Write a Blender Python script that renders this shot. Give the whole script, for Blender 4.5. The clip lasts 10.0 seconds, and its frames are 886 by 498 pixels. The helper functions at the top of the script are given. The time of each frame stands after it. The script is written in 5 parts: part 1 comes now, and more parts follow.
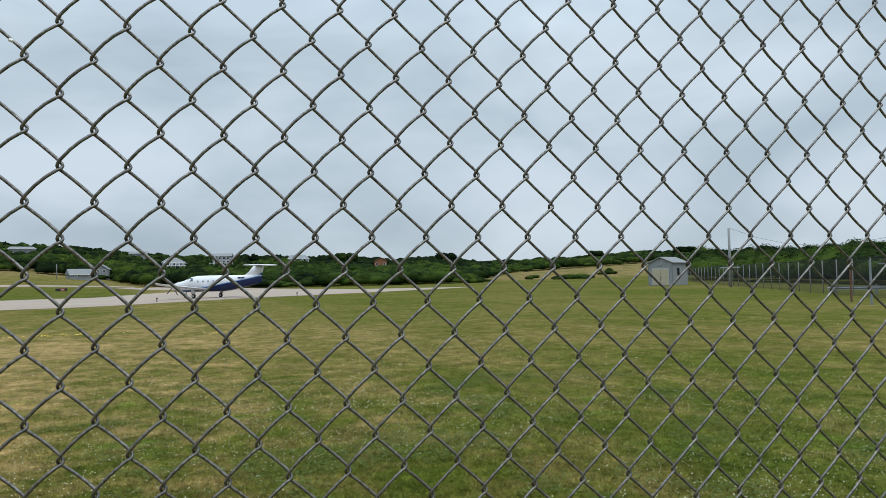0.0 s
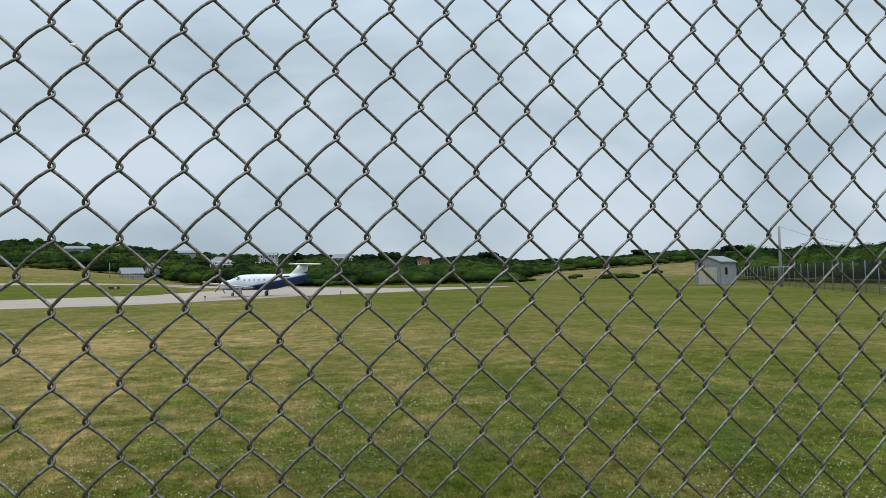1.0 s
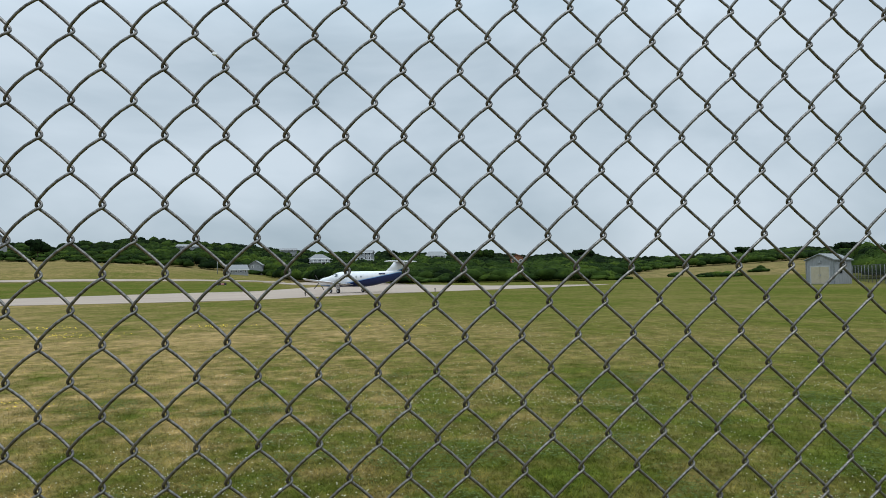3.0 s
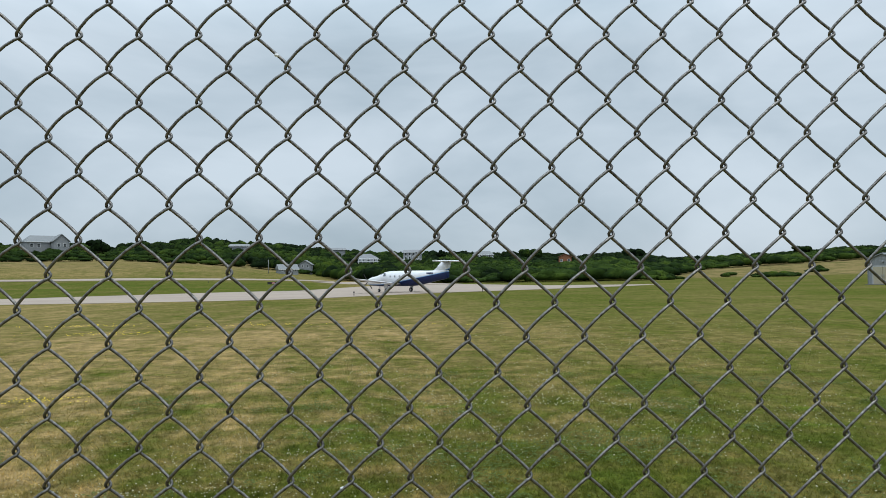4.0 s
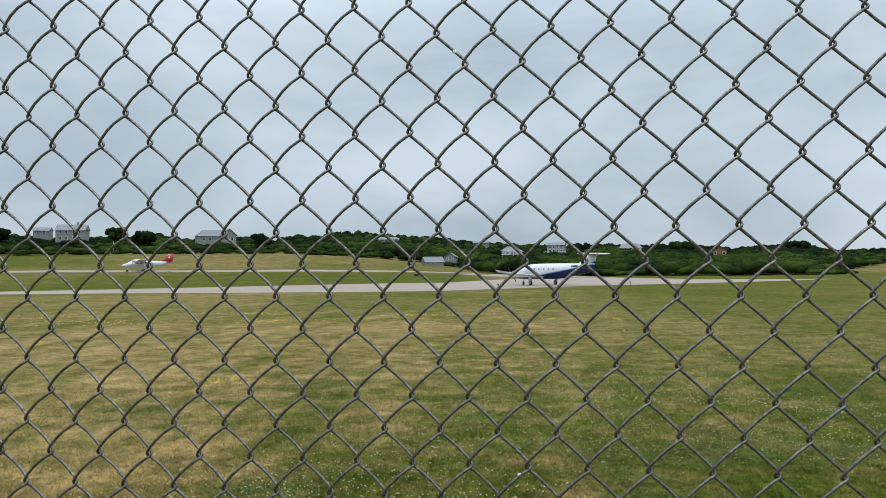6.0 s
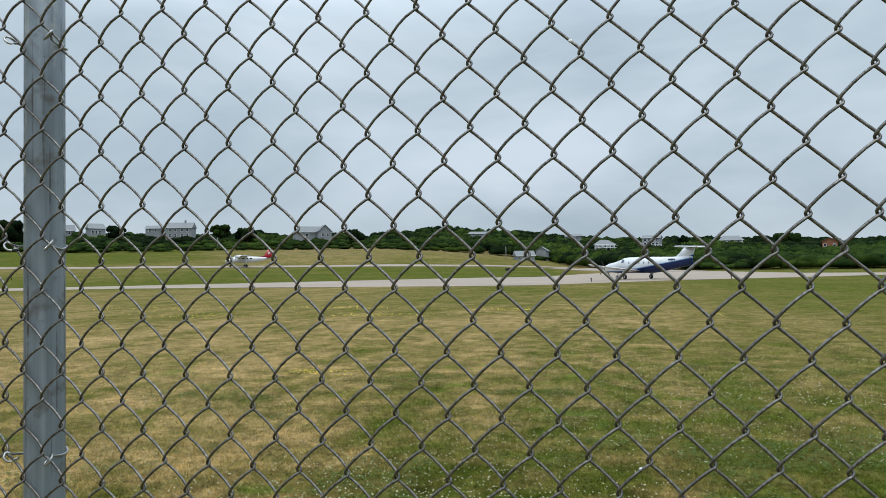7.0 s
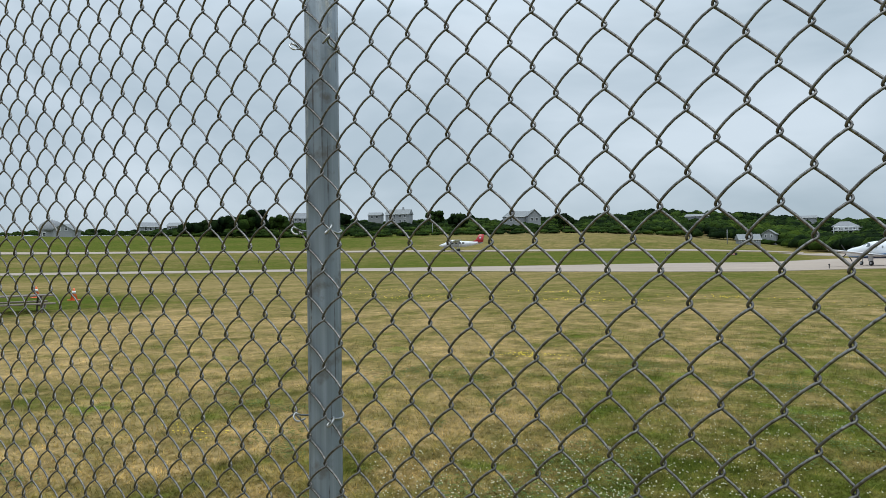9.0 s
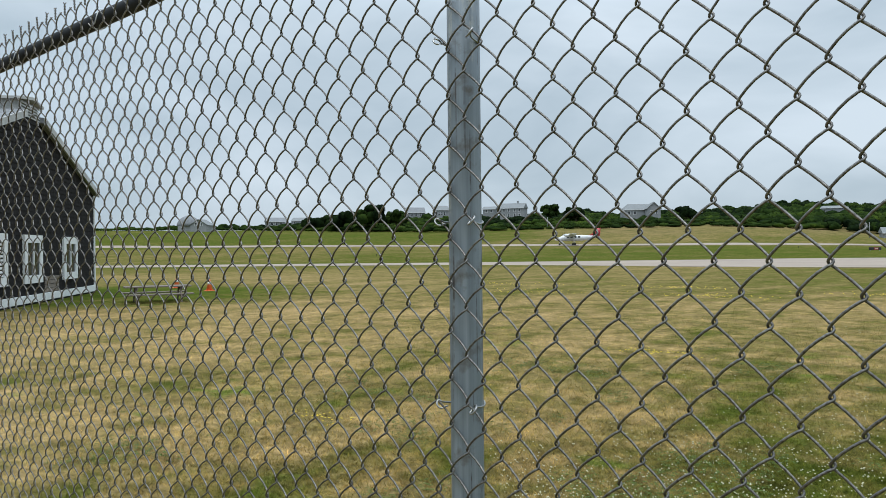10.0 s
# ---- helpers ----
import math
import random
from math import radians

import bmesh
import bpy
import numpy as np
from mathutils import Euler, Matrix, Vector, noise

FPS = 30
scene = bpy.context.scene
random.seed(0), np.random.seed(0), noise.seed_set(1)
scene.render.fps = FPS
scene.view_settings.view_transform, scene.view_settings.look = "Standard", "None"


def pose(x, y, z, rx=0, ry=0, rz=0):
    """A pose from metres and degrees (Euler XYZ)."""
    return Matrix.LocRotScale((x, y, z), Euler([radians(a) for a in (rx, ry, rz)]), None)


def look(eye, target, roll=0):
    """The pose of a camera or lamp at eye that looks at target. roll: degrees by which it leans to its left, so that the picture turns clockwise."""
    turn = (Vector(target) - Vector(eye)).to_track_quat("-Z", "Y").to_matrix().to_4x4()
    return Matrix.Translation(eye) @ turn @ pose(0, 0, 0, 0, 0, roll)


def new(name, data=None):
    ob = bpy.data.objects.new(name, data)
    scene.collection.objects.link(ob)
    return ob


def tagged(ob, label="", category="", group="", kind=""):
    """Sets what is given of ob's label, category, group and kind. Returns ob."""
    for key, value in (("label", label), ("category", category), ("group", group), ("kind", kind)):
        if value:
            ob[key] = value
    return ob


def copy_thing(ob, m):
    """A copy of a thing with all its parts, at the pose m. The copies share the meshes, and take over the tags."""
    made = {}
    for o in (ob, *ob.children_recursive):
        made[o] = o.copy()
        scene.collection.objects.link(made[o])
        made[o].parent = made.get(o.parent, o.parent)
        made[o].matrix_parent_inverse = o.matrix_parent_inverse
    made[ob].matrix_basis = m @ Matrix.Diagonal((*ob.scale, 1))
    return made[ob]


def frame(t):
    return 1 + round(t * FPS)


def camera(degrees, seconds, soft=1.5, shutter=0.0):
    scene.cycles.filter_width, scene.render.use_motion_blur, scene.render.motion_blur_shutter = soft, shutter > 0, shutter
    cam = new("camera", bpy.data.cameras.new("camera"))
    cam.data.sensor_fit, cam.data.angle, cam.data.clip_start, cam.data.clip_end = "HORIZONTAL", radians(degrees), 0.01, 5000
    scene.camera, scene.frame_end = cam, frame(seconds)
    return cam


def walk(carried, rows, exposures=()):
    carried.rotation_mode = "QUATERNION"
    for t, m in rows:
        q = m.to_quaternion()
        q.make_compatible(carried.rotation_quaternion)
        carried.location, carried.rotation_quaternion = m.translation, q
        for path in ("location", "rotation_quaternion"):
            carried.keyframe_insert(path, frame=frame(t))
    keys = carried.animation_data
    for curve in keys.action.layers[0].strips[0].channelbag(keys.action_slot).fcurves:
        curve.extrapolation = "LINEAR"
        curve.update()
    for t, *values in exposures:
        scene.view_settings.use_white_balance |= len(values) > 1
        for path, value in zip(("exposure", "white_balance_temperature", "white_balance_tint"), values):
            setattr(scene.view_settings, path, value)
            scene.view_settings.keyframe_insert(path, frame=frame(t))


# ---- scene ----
cam = camera(63.3, 10.0, soft=0.5)
PATH = [
    (0, (0.204, -0.844, 1.576), (0.777, 1.071, 1.655), -1.3),
    (0.5, (0.202, -0.84, 1.576), (0.721, 1.09, 1.655), -1.2),
    (1, (0.195, -0.834, 1.577), (0.654, 1.111, 1.656), -1.2),
    (1.5, (0.186, -0.827, 1.578), (0.58, 1.132, 1.659), -1.1),
    (2, (0.176, -0.827, 1.579), (0.502, 1.145, 1.657), -1.1),
    (2.5, (0.167, -0.83, 1.579), (0.43, 1.151, 1.656), -1.0),
    (4, (0.145, -0.819, 1.579), (0.217, 1.179, 1.657), -0.9),
    (4.5, (0.135, -0.821, 1.577), (0.125, 1.177, 1.655), -0.7),
    (5, (0.123, -0.824, 1.578), (0.018, 1.172, 1.651), -0.7),
    (5.5, (0.117, -0.827, 1.578), (-0.093, 1.16, 1.646), -0.6),
    (7, (0.08, -0.841, 1.574), (-0.491, 1.075, 1.624), -0.8),
    (7.5, (0.064, -0.847, 1.575), (-0.633, 1.028, 1.618), -0.9),
    (8, (0.049, -0.851, 1.571), (-0.781, 0.968, 1.607), -0.9),
    (8.5, (0.033, -0.86, 1.569), (-0.93, 0.892, 1.594), -0.8),
    (9, (0.021, -0.872, 1.572), (-1.073, 0.802, 1.586), -0.7),
    (9.5, (0.006, -0.889, 1.572), (-1.217, 0.693, 1.579), -0.7),
    (10, (-0.01, -0.905, 1.567), (-1.355, 0.575, 1.568), -0.6),
]
EXPOSURES = [(0, -0.04), (2, -0.06), (5, -0.06), (7.5, -0.02), (9, 0.0), (10, 0.06)]
walk(cam, [(t, look(eye, target, roll)) for t, eye, target, roll in PATH], EXPOSURES)

# ---- world, sun, exposure ----
world = bpy.data.worlds.new("world")
scene.world = world
world.use_nodes = True
wn, wl = world.node_tree.nodes, world.node_tree.links
wn.clear()
w_out = wn.new("ShaderNodeOutputWorld")
w_bg = wn.new("ShaderNodeBackground")
w_tc = wn.new("ShaderNodeTexCoord")
w_sky = wn.new("ShaderNodeTexSky")
w_sky.sky_type, w_sky.sun_disc = "NISHITA", False
w_sky.sun_elevation, w_sky.sun_rotation = radians(74), radians(150)
w_scale = wn.new("ShaderNodeMixRGB")
w_scale.blend_type = "MULTIPLY"
w_scale.inputs[0].default_value, w_scale.inputs[2].default_value = 1.0, (0.08, 0.08, 0.08, 1)
wl.new(w_sky.outputs[0], w_scale.inputs[1])
# cloud deck: soft grey billows stretched along the horizon, brighter overhead
w_map = wn.new("ShaderNodeMapping")
w_map.inputs["Scale"].default_value = (1.6, 1.6, 4.2)
w_map.inputs["Location"].default_value = (0.3, 0.9, 0.2)
wl.new(w_tc.outputs["Generated"], w_map.inputs[0])
w_noise = wn.new("ShaderNodeTexNoise")
w_noise.inputs["Scale"].default_value, w_noise.inputs["Detail"].default_value, w_noise.inputs["Roughness"].default_value = 1.5, 5, 0.5
w_noise.inputs["Distortion"].default_value = 0.4
wl.new(w_map.outputs[0], w_noise.inputs[0])
w_ramp = wn.new("ShaderNodeValToRGB")
w_ramp.color_ramp.elements[0].position, w_ramp.color_ramp.elements[0].color = 0.33, (0.395, 0.50, 0.585, 1)
w_ramp.color_ramp.elements[1].position, w_ramp.color_ramp.elements[1].color = 0.66, (0.66, 0.765, 0.86, 1)
wl.new(w_noise.outputs[0], w_ramp.inputs[0])
w_sep = wn.new("ShaderNodeSeparateXYZ")
wl.new(w_tc.outputs["Generated"], w_sep.inputs[0])
w_up = wn.new("ShaderNodeMapRange")
w_up.inputs[1].default_value, w_up.inputs[2].default_value = 0.30, 0.95
w_up.inputs[3].default_value, w_up.inputs[4].default_value = 1.0, 3.4
wl.new(w_sep.outputs[2], w_up.inputs[0])
w_zen = wn.new("ShaderNodeVectorMath")
w_zen.operation = "SCALE"
wl.new(w_ramp.outputs[0], w_zen.inputs[0])
w_low = wn.new("ShaderNodeMapRange")
w_low.inputs[1].default_value, w_low.inputs[2].default_value = 0.0, 0.28
w_low.inputs[3].default_value, w_low.inputs[4].default_value = 0.97, 1.05
wl.new(w_sep.outputs[2], w_low.inputs[0])
w_lift = wn.new("ShaderNodeMath")
w_lift.operation = "MULTIPLY"
wl.new(w_up.outputs[0], w_lift.inputs[0])
wl.new(w_low.outputs[0], w_lift.inputs[1])
wl.new(w_lift.outputs[0], w_zen.inputs["Scale"])
w_mix = wn.new("ShaderNodeMixRGB")
w_mix.inputs[0].default_value = 0.92
wl.new(w_scale.outputs[0], w_mix.inputs[1])
wl.new(w_zen.outputs[0], w_mix.inputs[2])
wl.new(w_mix.outputs[0], w_bg.inputs[0])
w_bg.inputs[1].default_value = 1.0
wl.new(w_bg.outputs[0], w_out.inputs[0])

sun = new("sun", bpy.data.lights.new("sun", "SUN"))
sun.data.energy, sun.data.angle, sun.data.color = 1.25, radians(25), (1.0, 0.96, 0.9)
sun.matrix_world = look((0, 0, 50), (-7, 12, 0))


# ---- materials ----
class Mat:
    """A node material under construction."""

    def __init__(self, name, rough=0.7, metal=0.0, spec=0.5):
        self.m = bpy.data.materials.new(name)
        self.m.use_nodes = True
        self.n, self.l = self.m.node_tree.nodes, self.m.node_tree.links
        self.b = self.n["Principled BSDF"]
        self.b.inputs["Roughness"].default_value = rough
        self.b.inputs["Metallic"].default_value = metal
        self.b.inputs["Specular IOR Level"].default_value = spec

    def coords(self, kind="Object", scale=(1, 1, 1)):
        if kind == "Position":
            src = self.n.new("ShaderNodeNewGeometry").outputs["Position"]
        else:
            src = self.n.new("ShaderNodeTexCoord").outputs[kind]
        mp = self.n.new("ShaderNodeMapping")
        mp.inputs["Scale"].default_value = scale
        self.l.new(src, mp.inputs[0])
        return mp.outputs[0]

    def noise(self, co, scale, detail=4, rough=0.55):
        t = self.n.new("ShaderNodeTexNoise")
        t.inputs["Scale"].default_value, t.inputs["Detail"].default_value, t.inputs["Roughness"].default_value = scale, detail, rough
        self.l.new(co, t.inputs[0])
        return t.outputs[0]

    def ramp(self, fac, stops):
        r = self.n.new("ShaderNodeValToRGB")
        e = r.color_ramp.elements
        while len(e) < len(stops):
            e.new(0.5)
        for el, (p, c) in zip(e, stops):
            el.position, el.color = p, (*c, 1) if len(c) == 3 else c
        self.l.new(fac, r.inputs[0])
        return r.outputs[0]

    def mix(self, a, b, fac, mode="MIX"):
        x = self.n.new("ShaderNodeMixRGB")
        x.blend_type = mode
        for sock, v in ((x.inputs[0], fac), (x.inputs[1], a), (x.inputs[2], b)):
            if isinstance(v, (int, float)):
                sock.default_value = v
            elif isinstance(v, tuple):
                sock.default_value = (*v, 1)
            else:
                self.l.new(v, sock)
        return x.outputs[0]

    def math(self, op, a, b=0.0):
        x = self.n.new("ShaderNodeMath")
        x.operation = op
        for sock, v in zip(x.inputs, (a, b)):
            if isinstance(v, (int, float)):
                sock.default_value = v
            else:
                self.l.new(v, sock)
        return x.outputs[0]

    def rng(self, v, a, b, c=0.0, d=1.0):
        x = self.n.new("ShaderNodeMapRange")
        self.l.new(v, x.inputs[0])
        for i, q in enumerate((a, b, c, d)):
            x.inputs[i + 1].default_value = q
        return x.outputs[0]

    def xyz(self, co):
        s = self.n.new("ShaderNodeSeparateXYZ")
        self.l.new(co, s.inputs[0])
        return s.outputs

    def color(self, c):
        if isinstance(c, tuple):
            self.b.inputs["Base Color"].default_value = (*c, 1)
        else:
            self.l.new(c, self.b.inputs["Base Color"])
        return self

    def bump(self, h, strength=0.3, dist=0.01):
        x = self.n.new("ShaderNodeBump")
        x.inputs["Strength"].default_value, x.inputs["Distance"].default_value = strength, dist
        self.l.new(h, x.inputs["Height"])
        self.l.new(x.outputs[0], self.b.inputs["Normal"])
        return self

    def rand(self):
        return self.n.new("ShaderNodeObjectInfo").outputs["Random"]

    def island(self):
        return self.n.new("ShaderNodeNewGeometry").outputs["Random Per Island"]


def worn(name, a, b, scale=3.0, rough=0.7, metal=0.0, fine=40.0, bump=0.15, stretch=(1, 1, 1), spec=0.5):
    """Paint or stone in two tones: broad stains and fine grain."""
    k = Mat(name, rough, metal, spec)
    co = k.coords("Object", stretch)
    broad, grain = k.noise(co, scale), k.noise(co, fine, 3)
    c = k.ramp(broad, [(0.3, a), (0.7, b)])
    c = k.mix(c, k.ramp(grain, [(0.3, (0.72, 0.72, 0.72)), (0.7, (1, 1, 1))]), 0.5, "MULTIPLY")
    return k.color(c).bump(grain, bump, 0.004).m


def grass_material(name, blades=False):
    k = Mat(name, 1.0, 0.0, 0.0)
    co = k.coords("Position")
    x, y, z = k.xyz(co)
    r = k.math("SQRT", k.math("ADD", k.math("MULTIPLY", x, x), k.math("MULTIPLY", y, y)))
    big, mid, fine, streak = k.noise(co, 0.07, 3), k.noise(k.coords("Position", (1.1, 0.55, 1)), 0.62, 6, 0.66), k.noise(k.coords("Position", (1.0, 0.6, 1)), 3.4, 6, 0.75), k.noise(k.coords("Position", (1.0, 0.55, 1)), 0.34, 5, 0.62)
    clump = k.noise(co, 1.8, 4, 0.65)
    # dry turf lies to the west of the mown field, lush turf by the fence and to the east
    side = k.rng(k.math("ADD", x, k.math("MULTIPLY", y, 0.04)), 7.0, -4.5, 0.39, 0.61)
    near = k.math("MULTIPLY", k.rng(r, 5.5, 20.0, -0.14, 0.0), k.rng(x, -3.5, 1.0, 0.12, 1.0))
    far = k.math("MULTIPLY", k.math("ADD", k.rng(r, 19.0, 36.0, 0.0, -0.15), k.rng(r, 62.0, 82.0, 0.0, -0.2)), k.rng(k.math("ADD", x, k.math("MULTIPLY", y, 0.12)), 6.0, -4.0))
    far = k.math("MULTIPLY", far, k.math("MAXIMUM", k.rng(r, 190.0, 168.0, 0.5, 1.0), k.rng(x, -105.0, -140.0)))
    far = k.math("MULTIPLY", far, k.rng(x, -110.0, -60.0, 0.5, 1.0))
    far = k.math("ADD", far, k.math("MULTIPLY", k.rng(r, 18.0, 42.0, 0.0, -0.10), k.rng(x, -25.0, -9.0)))
    west = k.math("MULTIPLY", k.rng(x, -9.0, -26.0, 0.0, 0.07), k.rng(r, 62.0, 56.0))
    west = k.math("ADD", west, k.rng(x, -3.5, -7.0, 0.0, -0.03))
    # green slope west of the dry hill
    west = k.math("ADD", west, k.math("MULTIPLY", k.rng(k.math("ADD", x, k.math("MULTIPLY", y, 0.62)), 6.0, -22.0, 0.0, -0.17), k.rng(r, 176.0, 196.0)))
    # greener turf along the barn
    bx, by = k.math("ADD", x, 27.0), k.math("SUBTRACT", y, 10.5)
    barn = k.math("SQRT", k.math("ADD", k.math("MULTIPLY", bx, bx), k.math("MULTIPLY", by, by)))
    west = k.math("ADD", west, k.rng(barn, 4.0, 9.0, -0.42, 0.0))
    dry = k.math("ADD", k.math("ADD", k.math("ADD", side, near), far), west)
    calm = k.rng(r, 10.0, 45.0, 1.0, 0.6)
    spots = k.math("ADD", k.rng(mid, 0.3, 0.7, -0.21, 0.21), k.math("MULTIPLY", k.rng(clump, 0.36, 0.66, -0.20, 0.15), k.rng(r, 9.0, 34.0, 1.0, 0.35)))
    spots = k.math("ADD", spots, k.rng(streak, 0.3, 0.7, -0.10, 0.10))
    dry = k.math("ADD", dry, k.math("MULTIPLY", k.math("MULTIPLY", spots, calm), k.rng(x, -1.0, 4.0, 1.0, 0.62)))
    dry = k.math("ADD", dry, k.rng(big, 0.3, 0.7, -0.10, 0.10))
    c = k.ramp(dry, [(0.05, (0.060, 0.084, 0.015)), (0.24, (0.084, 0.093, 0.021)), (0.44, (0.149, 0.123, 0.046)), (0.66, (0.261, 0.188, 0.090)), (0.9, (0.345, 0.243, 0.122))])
    # small lush tufts
    lush = k.math("MULTIPLY", k.rng(k.noise(k.coords("Position", (0.8, 1.3, 1)), 0.75, 3, 0.6), 0.62, 0.69), k.rng(r, 16.0, 9.0, 0.0, 0.75))
    c = k.mix(c, (0.088, 0.132, 0.021), lush)
    # long tan grass on the hill crest beyond the runway
    tan = k.ramp(k.math("ADD", k.math("MULTIPLY", streak, 0.6), k.math("MULTIPLY", k.noise(co, 0.16, 5, 0.65), 0.4)), [(0.36, (0.070, 0.078, 0.026)), (0.46, (0.150, 0.122, 0.052)), (0.60, (0.215, 0.158, 0.076))])
    hill = k.math("MULTIPLY", k.rng(z, 4.0, 6.4), k.rng(z, 12.0, 8.0))
    hill = k.math("MULTIPLY", hill, k.rng(k.noise(co, 0.022, 3), 0.36, 0.5))
    hill = k.math("MULTIPLY", hill, k.rng(k.math("ADD", x, k.math("MULTIPLY", y, 0.62)), -20.0, 10.0, 0.0, 1.0))
    # the bank east of the thicket, dry from its foot up
    bank = k.math("MULTIPLY", k.rng(k.math("SUBTRACT", r, k.math("MULTIPLY", streak, 8.0)), 158.0, 170.0), k.rng(x, 46.0, 57.0))
    bank = k.math("MULTIPLY", bank, k.rng(mid, 0.36, 0.5, 0.6, 1.0))
    c = k.mix(c, tan, k.math("MAXIMUM", hill, bank))
    c = k.mix(c, k.ramp(fine, [(0.3, (0.5, 0.5, 0.45)), (0.5, (0.95, 0.95, 0.92)), (0.72, (1.3, 1.28, 1.2))]), 0.85, "MULTIPLY")
    # tufts and worn spots, lighter and darker
    tuft = k.math("ADD", k.math("MULTIPLY", k.noise(co, 1.15, 5, 0.7), 0.5), k.math("MULTIPLY", k.noise(k.coords("Position", (0.9, 1.2, 1)), 4.6, 4, 0.65), 0.5))
    c = k.mix(c, k.ramp(tuft, [(0.36, (0.66, 0.70, 0.66)), (0.5, (1.0, 1.0, 1.0)), (0.64, (1.36, 1.32, 1.28))]), 0.9, "MULTIPLY")
    grit = k.noise(co, 14.0, 4, 0.8)
    c = k.mix(c, k.ramp(grit, [(0.36, (0.45, 0.47, 0.42)), (0.5, (0.98, 0.98, 0.96)), (0.62, (1.4, 1.38, 1.25))]), k.rng(r, 5.0, 24.0, 0.75, 0.35), "MULTIPLY")
    if blades:
        c = k.mix(c, k.ramp(k.island(), [(0.0, (1.05, 1.1, 0.82)), (0.6, (1.4, 1.4, 1.1)), (0.85, (1.7, 1.62, 1.25)), (1.0, (2.5, 2.3, 1.75))]), 1.0, "MULTIPLY")
        tr = k.n.new("ShaderNodeBsdfTranslucent")
        k.l.new(c, tr.inputs[0])
        ms = k.n.new("ShaderNodeMixShader")
        ms.inputs[0].default_value = 0.5
        k.l.new(k.b.outputs[0], ms.inputs[1])
        k.l.new(tr.outputs[0], ms.inputs[2])
        k.l.new(ms.outputs[0], k.n["Material Output"].inputs[0])
    else:
        k.bump(fine, 0.6, 0.04)
    return k.color(c).m


def leaf_material(name, dark, light):
    k = Mat(name, 1.0, 0.0, 0.05)
    co = k.coords("Position")
    c = k.ramp(k.island(), [(0.0, dark), (1.0, light)])
    crown = k.noise(co, 0.24, 3, 0.5)
    c = k.mix(c, k.ramp(crown, [(0.34, (0.42, 0.48, 0.5)), (0.52, (0.95, 0.95, 0.9)), (0.68, (1.5, 1.35, 1.0))]), 1.0, "MULTIPLY")
    c = k.mix(c, k.ramp(k.noise(co, 0.05, 2), [(0.35, (0.72, 0.76, 0.76)), (0.65, (1.2, 1.15, 1.0))]), 1.0, "MULTIPLY")
    tr = k.n.new("ShaderNodeBsdfTranslucent")
    k.l.new(c, tr.inputs[0])
    ms = k.n.new("ShaderNodeMixShader")
    ms.inputs[0].default_value = 0.3
    k.l.new(k.b.outputs[0], ms.inputs[1])
    k.l.new(tr.outputs[0], ms.inputs[2])
    k.l.new(ms.outputs[0], k.n["Material Output"].inputs[0])
    return k.color(c).m


M = {}
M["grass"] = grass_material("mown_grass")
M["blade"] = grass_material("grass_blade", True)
M["leaf"] = leaf_material("thicket_leaf", (0.018, 0.037, 0.010), (0.030, 0.055, 0.013))
M["leaf_dark"] = leaf_material("dark_leaf", (0.009, 0.020, 0.008), (0.014, 0.027, 0.009))
M["leaf_bright"] = leaf_material("bright_leaf", (0.034, 0.062, 0.013), (0.050, 0.084, 0.018))
M["bark"] = worn("bark", (0.06, 0.045, 0.03), (0.11, 0.085, 0.06), 4, 0.9)
M["clover"] = Mat("clover_white", 0.8).color((0.49, 0.47, 0.31)).m
k = Mat("clover_leaf", 0.7, 0.0, 0.2)
M["clover_leaf"] = k.color(k.ramp(k.island(), [(0.0, (0.050, 0.080, 0.014)), (0.6, (0.088, 0.134, 0.024)), (1.0, (0.15, 0.20, 0.06))])).m
M["dandelion"] = Mat("flower_yellow", 0.8).color((0.75, 0.55, 0.03)).m
M["pavement"] = worn("pale_concrete", (0.27, 0.211, 0.165), (0.33, 0.262, 0.208), 0.12, 0.9, 0, 1.5, 0.1)
M["asphalt"] = worn("asphalt_road", (0.085, 0.082, 0.078), (0.135, 0.13, 0.122), 0.3, 0.9, 0, 3)


def wire_material():
    k = Mat("galvanised_wire", 0.4, 1.0, 0.5)
    co = k.coords("Position")
    speck, stain = k.noise(co, 260, 3, 0.6), k.noise(co, 14, 4, 0.6)
    c = k.ramp(speck, [(0.32, (0.092, 0.085, 0.078)), (0.5, (0.176, 0.166, 0.155)), (0.7, (0.280, 0.264, 0.246))])
    c = k.mix(c, (0.105, 0.090, 0.080), k.rng(stain, 0.48, 0.7, 0.0, 0.55))
    k.l.new(k.rng(stain, 0.3, 0.7, 0.40, 0.54), k.b.inputs["Roughness"])
    return k.color(c).bump(speck, 0.5, 0.0006).m


